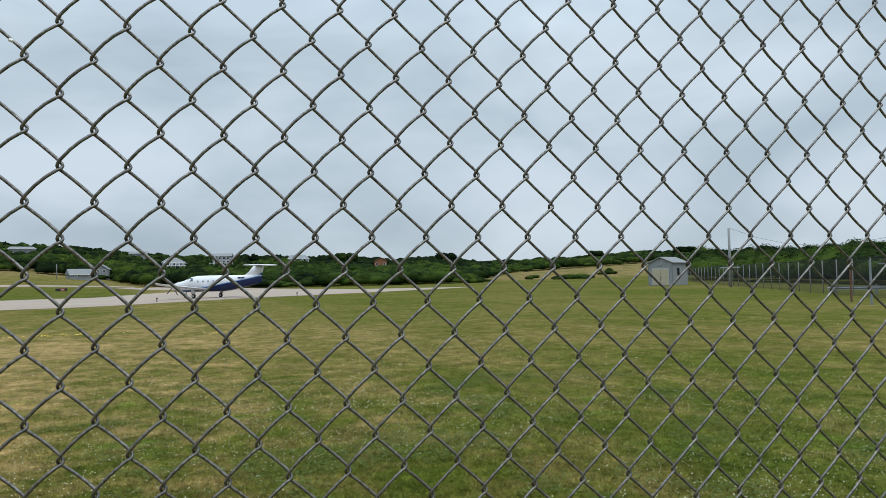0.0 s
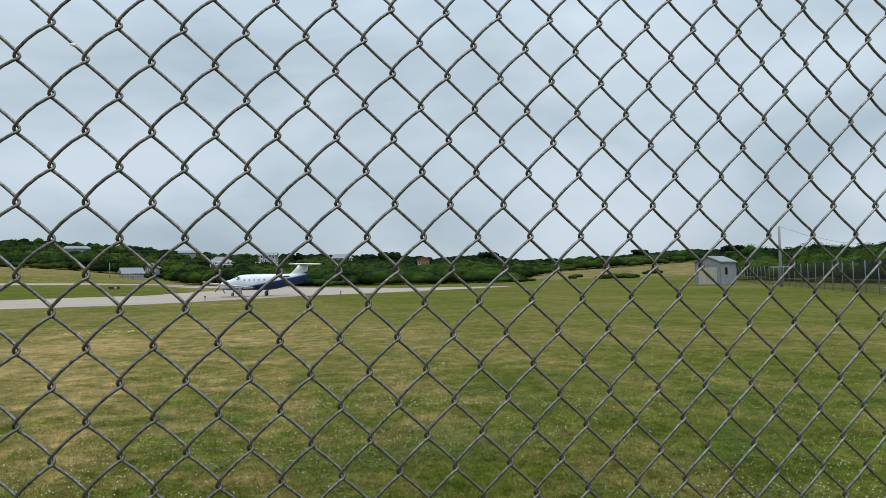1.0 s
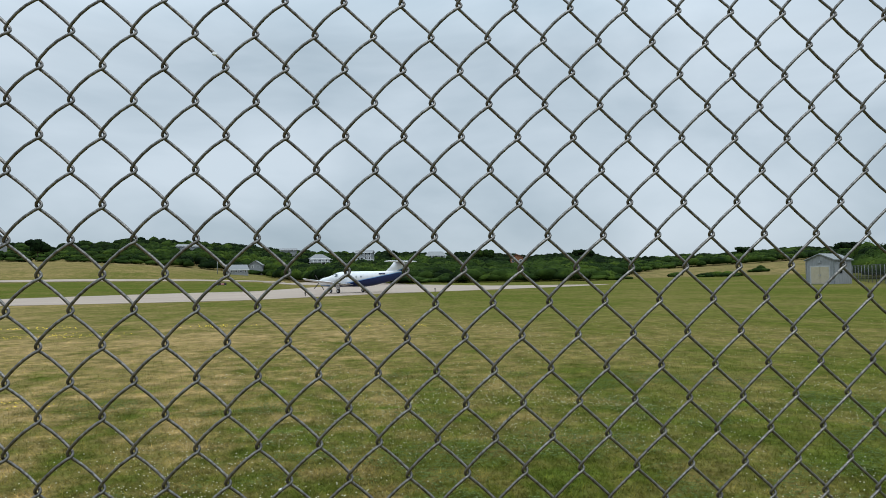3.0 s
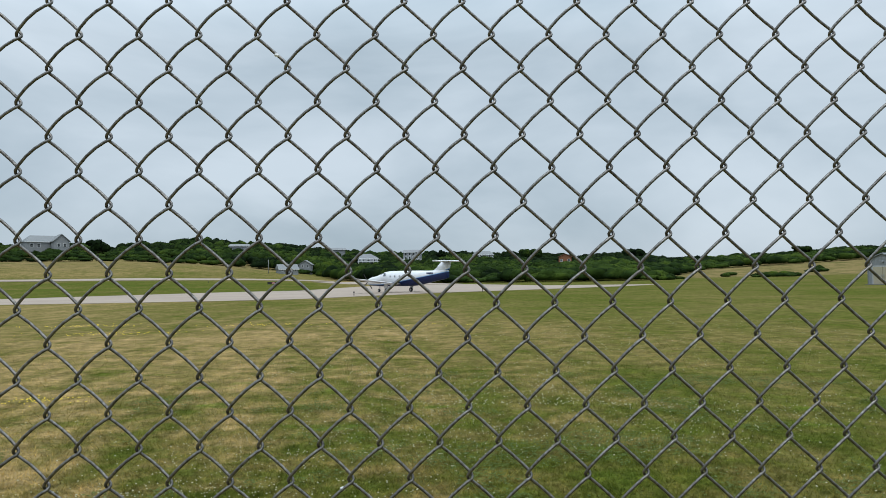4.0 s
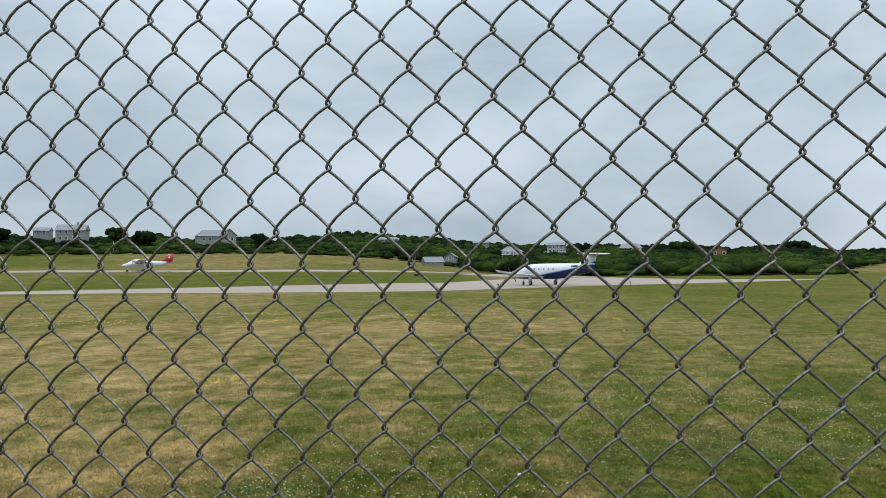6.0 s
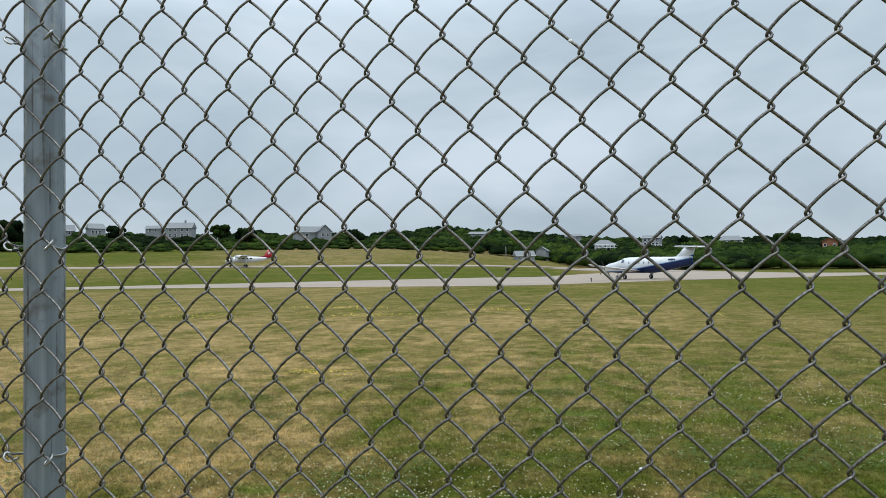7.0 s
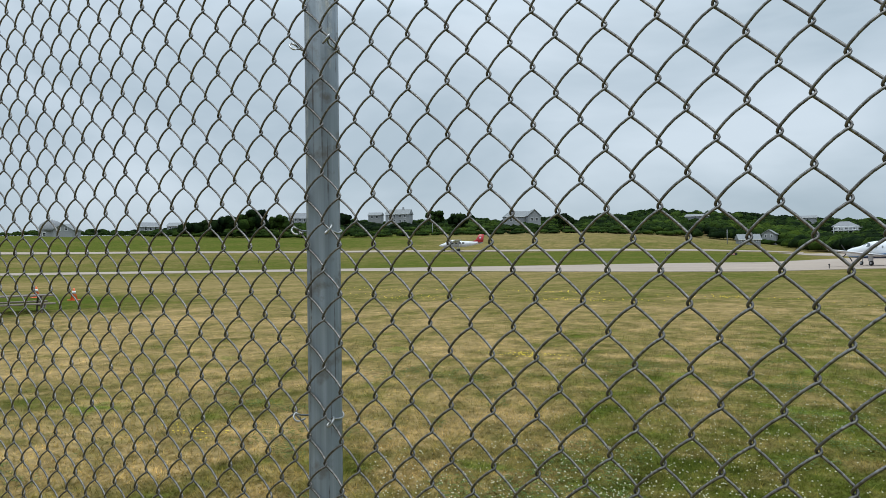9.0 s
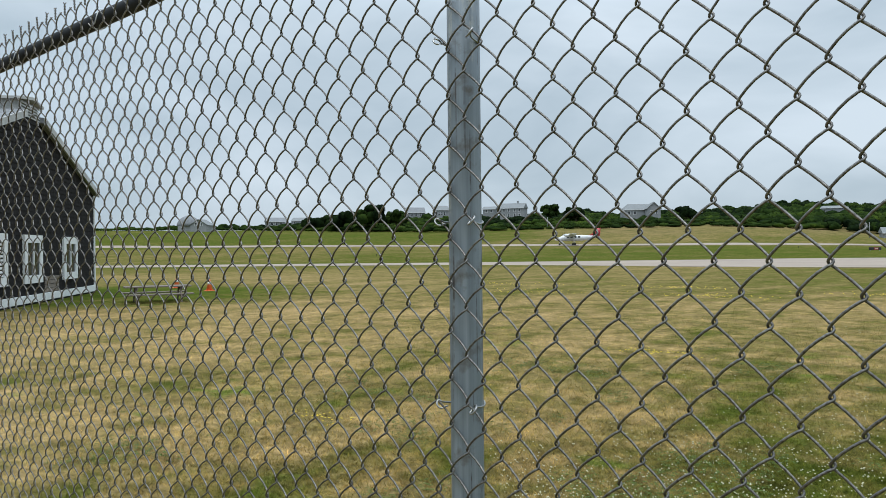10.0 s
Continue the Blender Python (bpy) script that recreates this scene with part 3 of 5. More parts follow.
rail = part("top_rail", tubed([(x, bend(x), 0) for x in (-4.6, -3, -1.5, -0.45, 0.74, 1.5, 2.8)], 0.0212, 24), M["rail"], fence, "dark weathered round rail")
rail.location = (0, POST_Y - 0.003, RAIL_Z)
for x in (-4.3, -3.36, -2.72, -2.12, -1.5, -0.3, 0.4, 1.1, 1.8):
    pts = [(0.0235 * math.sin(a) * 0, 0.0235 * math.cos(a), 0.0235 * math.sin(a)) for a in (radians(200 + 20 * i) for i in range(17))]
    pts = [(0.004 * i - 0.03, p[1], p[2]) for i, p in enumerate(pts)]
    t = part("rail_tie", tubed(pts + [(pts[-1][0] + 0.012, -0.036, -0.03)], 0.0017, 5), M["tie"], fence)
    t.location = (x, POST_Y - 0.003 + bend(x), RAIL_Z)


# ---- woods ----
TOP_AZ = (-80, -67, -63, -60, -56, -53.5, -51, -49, -47.5, -46, -44, -42, -38, -35, -32, -28.6, -24, -20, -17.4, -15, -11, -7, -4, 2, 6, 9.6, 12.7, 17, 19, 21.5, 25.6, 29.6, 31, 35, 38, 41, 44, 50)
TOP_EL = (31, 32.5, 34.5, 35, 38, 42, 45, 46, 48, 48, 48, 50, 48, 47, 54, 47, 49, 51, 57, 55, 51, 43, 37, 35, 34, 34, 27, 31, 24, 22, 24.5, 28, 29, 28, 27, 29, 31, 34)
FR_AZ = (-80, -58, -55, -50, -10, -8, -5.5, -2, 3, 18, 20, 22, 33, 35.5, 36.5, 50)
FR_D = (330, 330, 285, 258, 256, 250, 205, 168, 150, 148, 190, 235, 250, 250, 118, 70)
FR_TOP = (30, 30, 33, 33, 27, 20, 12, 10, 6, 6, 8, 14, 22, 20, 16, 18)


def foliage(shapes, seed):
    """Lumpy leafy crowns: a lobed body, and leaf sprays over it that follow its curve. Shapes: centre, radii, leaf size."""
    g = np.random.default_rng(seed)
    V, N, F = [], [], []
    base = 0
    cols, rows = 11, 6
    grid = [(2 * math.pi * (j + 0.5 * (k % 2)) / cols, -0.45 + (math.pi / 2 + 0.40) * k / (rows - 1)) for k in range(rows) for j in range(cols)]
    body_d = np.array([(math.cos(q) * math.cos(e), math.sin(q) * math.cos(e), math.sin(e)) for q, e in grid])
    body_f = np.array([(k * cols + j, k * cols + (j + 1) % cols, (k + 1) * cols + (j + 1) % cols, (k + 1) * cols + j) for k in range(rows - 1) for j in range(cols)])

    def swell(d, lobes):
        return 0.74 + 0.30 * np.max(np.clip(d @ lobes.T, 0, 1) ** 4, axis=1)
    for centre, radii, size in shapes:
        centre, radii = np.array(centre), np.array(radii)
        n = int(min(max(1.9 * radii[0] * radii[2] / size ** 2, 70), 330 if size != 0.19 else 1300))
        lobes = g.normal(size=(9, 3))
        lobes[:, 2] = np.abs(lobes[:, 2])
        lobes /= np.linalg.norm(lobes, axis=1)[:, None]
        d = g.normal(size=(n, 3))
        d[:, 2] = np.abs(d[:, 2]) - 0.2
        d /= np.linalg.norm(d, axis=1)[:, None]
        p = d * (swell(d, lobes) + g.uniform(-0.05, 0.045, n))[:, None] * radii + centre
        a = np.cross(d, g.normal(size=(n, 3))) + g.normal(size=(n, 3)) * 0.2
        a /= np.linalg.norm(a, axis=1)[:, None] + 1e-9
        b = np.cross(a, d + 0.2 * g.normal(size=(n, 3)))
        b /= np.linalg.norm(b, axis=1)[:, None] + 1e-9
        s = size * g.uniform(0.5, 1.2, n)[:, None]
        near = np.argmax(d @ lobes.T, axis=1)
        nn = d + (d - lobes[near]) * 0.55 + g.normal(size=(n, 3)) * 0.14
        nn /= np.linalg.norm(nn, axis=1)[:, None]
        V.append(np.stack((p - a * s, p + b * s * 0.7, p + a * s, p - b * s * 0.7), axis=1).reshape(-1, 3))
        N.append(nn.repeat(4, axis=0))
        F.append(base + np.arange(n * 4).reshape(-1, 4))
        base += n * 4
        V.append(body_d * (swell(body_d, lobes) - (0.02 if size != 0.19 else 0.09) + g.uniform(-0.03, 0.03, len(body_d)))[:, None] * radii + centre)
        N.append(np.zeros((len(body_d), 3)))
        F.append(base + body_f)
        base += len(body_d)
    return np.concatenate(V), np.concatenate(F), np.concatenate(N)


def foliage_object(name, shapes, seed, material, parent=None):
    v, f, n = foliage(shapes, seed)
    ob = raw(name, v.tolist(), f.tolist(), material, parent, smooth=True)
    ob.data.normals_split_custom_set_from_vertices(n.tolist())
    return ob


# gaps in the thicket in front of the houses: bearings, depth, height of the cover
CLEAR = ((-5.3, -2.5, 300, 22), (-1.8, 0.9, 310, 22.5), (4.2, 6.5, 310, 26), (10.9, 12.5, 290, 17.5), (-9.2, -7.3, 285, 14.5), (-38.3, -35.0, 330, 42.5), (-28.7, -25.2, 300, 41), (-43.3, -41.4, 330, 44), (-45.3, -43.6, 345, 43.5), (-14.7, -12.7, 330, 45.5))


def build_woods():
    g = random.Random(11)
    groups = {"leaf": [], "leaf_dark": [], "leaf_bright": []}
    az = -80.0
    while az < 51:
        front = np.interp(az, FR_AZ, FR_D) * np.interp(az, SC_AZ, SC)
        back = 345 * np.interp(az, SC_AZ, SC)
        if az > 36:
            back = front + 60
        depth = back - front
        rows = max(3, int(depth / 8))
        for i in range(rows):
            u = (i + g.uniform(-0.3, 0.3)) / (rows - 1)
            u = min(max(u, 0), 1)
            a = az + g.uniform(-0.5, 0.5)
            d = front + depth * u
            x, y = polar(a, d)
            ground_z = height(x, y)
            top_el = np.interp(a, FR_AZ, FR_TOP) * (1 - u ** 0.6) + np.interp(a, TOP_AZ, TOP_EL) * u ** 0.6
            for a0, a1, dm, cover in CLEAR:
                if a0 < a < a1 and d < dm + 3:
                    top_el = min(top_el, cover)
            top = EYE + top_el * d / 1000 + g.uniform(-0.8, 0.25) + 1.1 * noise.noise(Vector((a * 0.55, d * 0.03, 0))) + 0.8 * noise.noise(Vector((a * 0.17, d * 0.01, 5)))
            v = noise.noise(Vector((x * 0.03, y * 0.03, 7))) + g.uniform(-0.22, 0.22) + (0.24 if u < 0.45 else -0.06) - (0.16 if 1 < a < 23 and u > 0.7 else 0.0)
            h = min(max(top - ground_z, 1.0), 9.0)
            r = g.uniform(2.0, 3.4) * (0.75 + h / 14)
            if a > 36:
                r *= 0.8
            kind = ("leaf_bright" if v > 0.22 else "leaf_dark" if v < -0.12 else "leaf")
            groups[kind].append(((x, y, ground_z + h * 0.42), (r, r, h * 0.60), d * 0.0012 + 0.05 if a < 36 else 0.19))
        az += 0.45
    # low scrub at the foot of the dry bank
    for ca, cd, wa, n in ((27.0, 166, 1.4, 26), (19.6, 150, 0.7, 12), (29.6, 190, 0.5, 5), (23.6, 178, 0.4, 4)):
        for i in range(n):
            a, d = ca + g.uniform(-wa, wa), cd + g.uniform(-7, 7)
            h, r = g.uniform(0.6, 1.2) * (1.15 - 0.5 * abs(a - ca) / wa), g.uniform(0.9, 1.6)
            x, y = polar(a, d)
            groups["leaf_bright" if g.random() < 0.6 else "leaf"].append(((x, y, height(x, y) + h * 0.3), (r, r, h * 0.7), 0.15))
    made = []
    for (kind, label), seed in zip((("leaf", "green coastal thicket on the ridge behind the airfield"), ("leaf_dark", "dark wind-shaped trees in the coastal thicket"), ("leaf_bright", "bright green scrub at the edge of the thicket")), (5, 6, 7)):
        ob = foliage_object("thicket", groups[kind], seed, M[kind])
        made.append(tagged(ob, label, "woods", kind="stuff"))
    return made


build_woods()


def tree(az, d, top_el, width, label, material="leaf_dark", seed=1):
    """A wind-shaped tree: tapered trunk, limbs, crown of leaf sprays."""
    g = random.Random(seed)
    x, y = polar(az, d)
    z = height(x, y)
    h = EYE + top_el * d / 1000 - z
    t = empty("tree", pose(x, y, z))
    tagged(t, label, "tree", "trees on the ridge")
    part("trunk", tubed([(0, 0, -0.3), (0.1, 0, h * 0.3), (0.05, 0.1, h * 0.6)], [0.22, 0.17, 0.09], 8), M["bark"], t)
    shapes = []
    for i in range(9):
        q = i * 0.75 + g.uniform(0, 0.6)
        rr = width * g.uniform(0.18, 0.42)
        cz = h * g.uniform(0.42, 0.84)
        e = (rr * math.cos(q), rr * math.sin(q), cz)
        part("limb", tubed([(0.05, 0.05, h * 0.32), (e[0] * 0.6, e[1] * 0.6, cz * 0.8), e], [0.09, 0.06, 0.03], 5), M["bark"], t)
        s = width * g.uniform(0.13, 0.26)
        shapes.append((e, (s, s, min(h - cz, s * 1.2) + 0.1), d * 0.0021))
    shapes.append(((0, 0, h * 0.55), (width * 0.34, width * 0.34, h * 0.4), d * 0.0021))
    foliage_object("crown", shapes, seed, M[material], t)
    return t


for i, (az, d, el, wd, lab) in enumerate(((-50.7, 270, 49, 10.0, "dark bushy tree in the thicket"), (-48.5, 266, 56, 9.0, "dark ragged tree in the thicket"), (-47.7, 268, 62, 9.5, "tall dark evergreen tree above the thicket"), (-49.5, 268, 54, 9.5, "dark rounded tree in the thicket"), (-46.0, 270, 55, 7.5, "dark rounded tree in the thicket"),
                                          (-52.4, 290, 45, 10.0, "dark bushy tree at the field edge"), (-41.0, 300, 58, 6.5, "dark spreading tree beside a grey house"), (-33.8, 290, 60, 7.0, "dark spreading tree beside a tall grey house"),
                                          (-31.8, 285, 59, 8.0, "dark spreading tree on the ridge"), (1.9, 300, 39, 4.5, "dark tree standing above the ridge line"), (28.6, 330, 31, 7.0, "dark flat-topped tree on the hill"), (35.3, 300, 33.0, 9.0, "dark flat-topped tree behind the shed"),
                                          (-23.6, 280, 54, 7.0, "dark low tree beside a grey house"), (9.0, 300, 36.5, 11.0, "broad dark tree above the thicket"), (16.9, 300, 33.5, 9.0, "broad dark tree above the thicket"))):
    tree(az, d, el, wd, lab, "leaf" if i % 3 == 1 else "leaf_dark", seed=20 + i)


# ---- houses ----
def window(parent, x, z, w, h, y, grid=(1, 2), t=0.12):
    """A window in the wall plane y, its front towards -y."""
    bm = bmesh.new()
    box(bm, x - w / 2 - t, x - w / 2, y - 0.06, y + 0.04, z - h / 2 - t, z + h / 2 + t)
    box(bm, x + w / 2, x + w / 2 + t, y - 0.06, y + 0.04, z - h / 2 - t, z + h / 2 + t)
    box(bm, x - w / 2, x + w / 2, y - 0.06, y + 0.04, z + h / 2, z + h / 2 + t)
    box(bm, x - w / 2, x + w / 2, y - 0.08, y + 0.04, z - h / 2 - t, z - h / 2)
    for i in range(1, grid[1]):
        zz = z - h / 2 + h * i / grid[1]
        box(bm, x - w / 2, x + w / 2, y - 0.05, y - 0.01, zz - 0.03, zz + 0.03)
    for i in range(1, grid[0]):
        xx = x - w / 2 + w * i / grid[0]
        box(bm, xx - 0.035, xx + 0.035, y - 0.055, y - 0.01, z - h / 2, z + h / 2)
    f = part("window", bm, M["white"], parent, "white-framed window")
    part("pane", boxed(x - w / 2, x + w / 2, y - 0.02, y + 0.02, z - h / 2, z + h / 2), M["glass"], f)
    return f


def house(az, d, base_el, width, depth, wall_h, roof_h, yaw, label, windows=(), hip=0.0, gable_front=False, wall="grey_shingle", roof="grey_roof", deck=False, chimney=False):
    """A shingled house; its front looks back along its bearing, turned by yaw degrees."""
    x, y = polar(az, d)
    z = EYE + base_el * d / 1000
    h = empty("house", pose(x, y, z, 0, 0, -az + yaw))
    tagged(h, label, "house", "houses on the ridge")
    w2 = width / 2
    z0 = min(height(x, y) - z, 0) - 2.0
    if gable_front:
        poly = [(-w2, z0), (w2, z0), (w2, wall_h), (0, wall_h + roof_h), (-w2, wall_h)]
        part("wall", prism(poly, depth), M[wall], h)
        for s in (-1, 1):
            o = 0.35
            sl = roof_h / w2
            pts = [(s * 0.0, wall_h + roof_h + 0.02), (s * (w2 + o), wall_h - o * sl + 0.02), (s * (w2 + o), wall_h - o * sl + 0.22), (0, wall_h + roof_h + 0.24)]
            bm2 = prism(pts, depth + 2 * o)
            bmesh.ops.translate(bm2, vec=(0, -o, 0), verts=list(bm2.verts))
            part("roof", bm2, M[roof], h)
    else:
        part("wall", boxed(-w2, w2, 0, depth, z0, wall_h), M[wall], h)
        o, d2 = 0.35, depth / 2
        sl = roof_h / d2
        bm = bmesh.new()
        a = [bm.verts.new(v) for v in ((-w2 - o, -o, wall_h - o * sl), (w2 + o, -o, wall_h - o * sl), (w2 + o, depth + o, wall_h - o * sl), (-w2 - o, depth + o, wall_h - o * sl))]
        r = [bm.verts.new(v) for v in ((-w2 - o + hip, d2, wall_h + roof_h), (w2 + o - hip, d2, wall_h + roof_h))]
        for f in ((a[0], a[1], r[1], r[0]), (a[2], a[3], r[0], r[1]), (a[1], a[2], r[1]), (a[3], a[0], r[0]), tuple(a[::-1])):
            bm.faces.new(f)
        bmesh.ops.recalc_face_normals(bm, faces=list(bm.faces))
        part("roof", bm, M[roof], h)
        part("fascia", boxed(-w2 - o, w2 + o, -o - 0.04, -o, wall_h - o * sl - 0.2, wall_h - o * sl + 0.05), M["white"], h)
    for wx, wz, ww, wh in windows:
        window(h, wx, wz, ww, wh, -0.01)
    if deck:
        part("deck", boxed(-w2 - 1, w2 + 1, -3.0, -0.1, 0.1, 0.35), M["white"], h, "white deck")
        for i in range(7):
            xx = -w2 - 0.9 + (width + 1.8) * i / 6
            part("deck_post", boxed(xx - 0.09, xx + 0.09, -2.95, -2.75, z0, 1.3), M["white"], h)
        part("deck_rail", boxed(-w2 - 1, w2 + 1, -2.96, -2.8, 1.15, 1.3), M["white"], h)
    if chimney:
        part("chimney", boxed(w2 * 0.3, w2 * 0.3 + 0.7, depth / 2 - 0.4, depth / 2 + 0.4, wall_h, wall_h + roof_h + 1.0, 0.03), M["grey_shingle"], h)
    return h


def domed_house(az, d, base_el):
    """A shingled house under a rounded roof."""
    x, y = polar(az, d)
    z = EYE + base_el * d / 1000
    h = empty("house", pose(x, y, z, 0, 0, -az))
    tagged(h, "grey shingled house with a rounded dome-like roof", "house", "houses on the ridge")
    z0 = min(height(x, y) - z, 0) - 2.0
    part("wall", boxed(-4.2, 4.2, 0, 8, z0, 2.6), M["grey_shingle"], h)
    rings = []
    for k in range(8):
        e = 0.5 * math.pi * k / 7.4
        rings.append([(4.7 * math.cos(e) * math.cos(q), 4 + 4.7 * math.cos(e) * math.sin(q), 2.5 + 4.3 * math.sin(e)) for q in (2 * math.pi * j / 18 for j in range(18))])
    part("roof", loft(rings), M["grey_roof"], h, "rounded grey shingled roof")
    part("roof_deck", boxed(-0.8, 0.8, 3.2, 4.8, 6.6, 7.1, 0.05), M["white"], h, "small pale roof cap")
    for xx in (-2.4, 2.4):
        window(h, xx, 1.2, 0.9, 1.2, -0.01)


def row(xs, z, w, h):
    return [(x, z, w, h) for x in xs]


house(-36.8, 330, 42, 11.0, 8, 4.9, 2.2, -14, "two-storey grey shingled house with pale roof above the trees", row((-3.6, -1.4, 1.4, 3.6), 3.7, 0.8, 1.2) + row((-3.6, -1.4, 1.4, 3.6), 1.3, 0.8, 1.3), roof="light_roof", chimney=True)
house(-38.6, 340, 48, 6.0, 6, 2.6, 1.2, -14, "low grey shingled house wing behind the trees", row((-1.2, 1.2), 1.5, 0.9, 1.1), roof="light_roof")
house(-42.3, 330, 44.5, 6.4, 7, 3.6, 1.9, 10, "grey shingled house with white-framed windows in the trees", row((-1.6, -0.3, 1.0), 1.7, 0.7, 1.3), roof="light_roof", hip=0.6)
house(-44.4, 345, 43.5, 8.5, 7, 3.0, 2.4, 8, "grey shingled gable house half hidden by trees", row((-2, 0, 2), 1.8, 0.8, 1.2), roof="grey_roof")
house(-26.9, 300, 41.5, 13.0, 8, 2.9, 2.3, 12, "wide pale-roofed shingled house with a gable", row((-4.5, -2.2, 2.6, 4.6), 1.4, 0.9, 1.2), roof="light_roof", hip=2.5)
house(-25.9, 296, 41.5, 5.2, 6, 3.0, 2.4, 12, "grey gabled wing of a shingled house", row((-1, 1), 1.5, 0.8, 1.2), roof="light_roof", gable_front=True)
house(-13.7, 330, 39.5, 9.5, 7, 2.2, 0.9, 4, "low pale-roofed house on top of the ridge", (), roof="light_roof", hip=1.0)
house(-10.05, 262, 8.0, 6.8, 5, 1.8, 1.6, 14, "small grey cottage with a pale roof beside the hill", row((-2.4, -0.8, 0.8, 2.4), 1.2, 0.6, 0.8), roof="light_roof")
house(-8.8, 285, 15.5, 4.6, 5, 1.3, 1.5, -10, "grey gabled cottage among dark trees", row((-1.0, 1.0), 0.7, 0.6, 0.8), roof="light_roof", gable_front=True)
house(-3.85, 300, 22, 7.6, 7, 1.9, 1.7, 10, "grey shingled house with a white deck", row((-2.4, 0, 2.4), 1.0, 1.0, 1.0), hip=2.6, deck=True)
house(-0.45, 310, 21.5, 7.2, 7, 4.4, 1.0, -8, "grey shingled house with tall windows on the ridge", row((-2.4, -0.8, 0.8, 2.4), 1.5, 0.8, 1.4) + row((-2.4, -0.8, 0.8, 2.4), 3.5, 0.8, 1.1), deck=True)
house(-6.3, 345, 36.5, 7.5, 6, 1.3, 0.8, 0, "low grey roof showing above the trees", ())
house(5.3, 310, 25, 8.5, 7, 1.7, 1.6, 5, "white house with a pale roof above the trees", row((-2.5, 0, 2.5), 0.9, 0.9, 1.0), wall="white", roof="light_roof", hip=1.6)
house(11.7, 290, 17.6, 5.0, 6, 2.2, 1.1, 0, "small cedar house with a red-brown front in the thicket", row((-1.5, 1.5), 0.8, 0.8, 0.8), wall="orange_wall", roof="brown_roof", gable_front=True)
house(-61.05, 290, 25.5, 7.2, 5.5, 2.8, 2.1, -28, "grey shingled gable house at the edge of the field", row((-1.2, 1.2), 3.2, 0.7, 1.1), gable_front=True, roof="light_roof")
domed_house(-61.75, 310, 26)
house(-55.3, 330, 32.5, 8.0, 7, 2.6, 1.8, 10, "grey shingled house beyond the field", row((-2, 0, 2), 1.5, 0.9, 1.2))
house(-53.6, 325, 32.5, 7.0, 7, 2.9, 1.4, -20, "pale shingled house beyond the field", row((-2, 2), 1.6, 0.9, 1.2), roof="light_roof")


# ---- shed ----
def build_shed():
    s = empty("shed")
    d = 92.0
    x, y = polar(33.5, d)
    s.matrix_basis = pose(x, y, 0.0, 0, 0, -33.35 - 26)
    tagged(s, "small grey gabled utility shed with tan double doors", "shed")
    w, dp, wall, peak = 3.1, 4.2, 2.72, 3.36
    poly = [(-w / 2, 0), (w / 2, 0), (w / 2, wall), (0, peak), (-w / 2, wall)]
    part("wall", prism(poly, dp), M["shed_wall"], s)
    for sg in (-1, 1):
        o, sl = 0.18, (peak - wall) / (w / 2)
        bm = prism([(0, peak + 0.01), (sg * (w / 2 + o), wall - o * sl + 0.01), (sg * (w / 2 + o), wall - o * sl + 0.13), (0, peak + 0.13)], dp + 2 * o)
        bmesh.ops.translate(bm, vec=(0, -o, 0), verts=list(bm.verts))
        part("roof", bm, M["light_roof"], s, "pale grey roof")
    for sg in (-1, 1):
        leaf = part("door", boxed(sg * 0.5 - 0.485, sg * 0.5 + 0.485, -0.06, 0.02, 0.06, 1.95, 0.01), M["tan_door"], s, "tan painted door")
        part("handle", boxed(sg * 0.1 - 0.03, sg * 0.1 + 0.03, -0.11, -0.06, 0.9, 1.1), M["steel"], leaf)
    part("door_frame", boxed(-1.12, 1.12, -0.04, 0.02, 1.95, 2.1), M["pale_trim"], s)
    for sg in (-1, 1):
        part("door_frame", boxed(sg * 1.05 - 0.06, sg * 1.05 + 0.06, -0.04, 0.02, 0.0, 1.95), M["pale_trim"], s)
        part("corner_board", boxed(sg * w / 2 - 0.06, sg * w / 2 + 0.06, -0.03, 0.05, 0, wall - 0.1), M["light_roof"], s)
    part("wall_lamp", boxed(-0.12, 0.12, -0.12, 0.0, 2.4, 2.62, 0.02), M["steel"], s, "small wall lamp")
    for yy in (1.5,):
        f = part("window", boxed(w / 2 - 0.02, w / 2 + 0.05, yy - 0.38, yy + 0.38, 1.15, 2.15), M["light_roof"], s)
        part("pane", boxed(w / 2, w / 2 + 0.06, yy - 0.29, yy + 0.29, 1.24, 2.06), M["glass"], f)
    part("threshold", boxed(-1.5, 1.5, -0.8, 0.0, -0.1, 0.05, 0.02), M["asphalt"], s, "concrete doorstep")


build_shed()


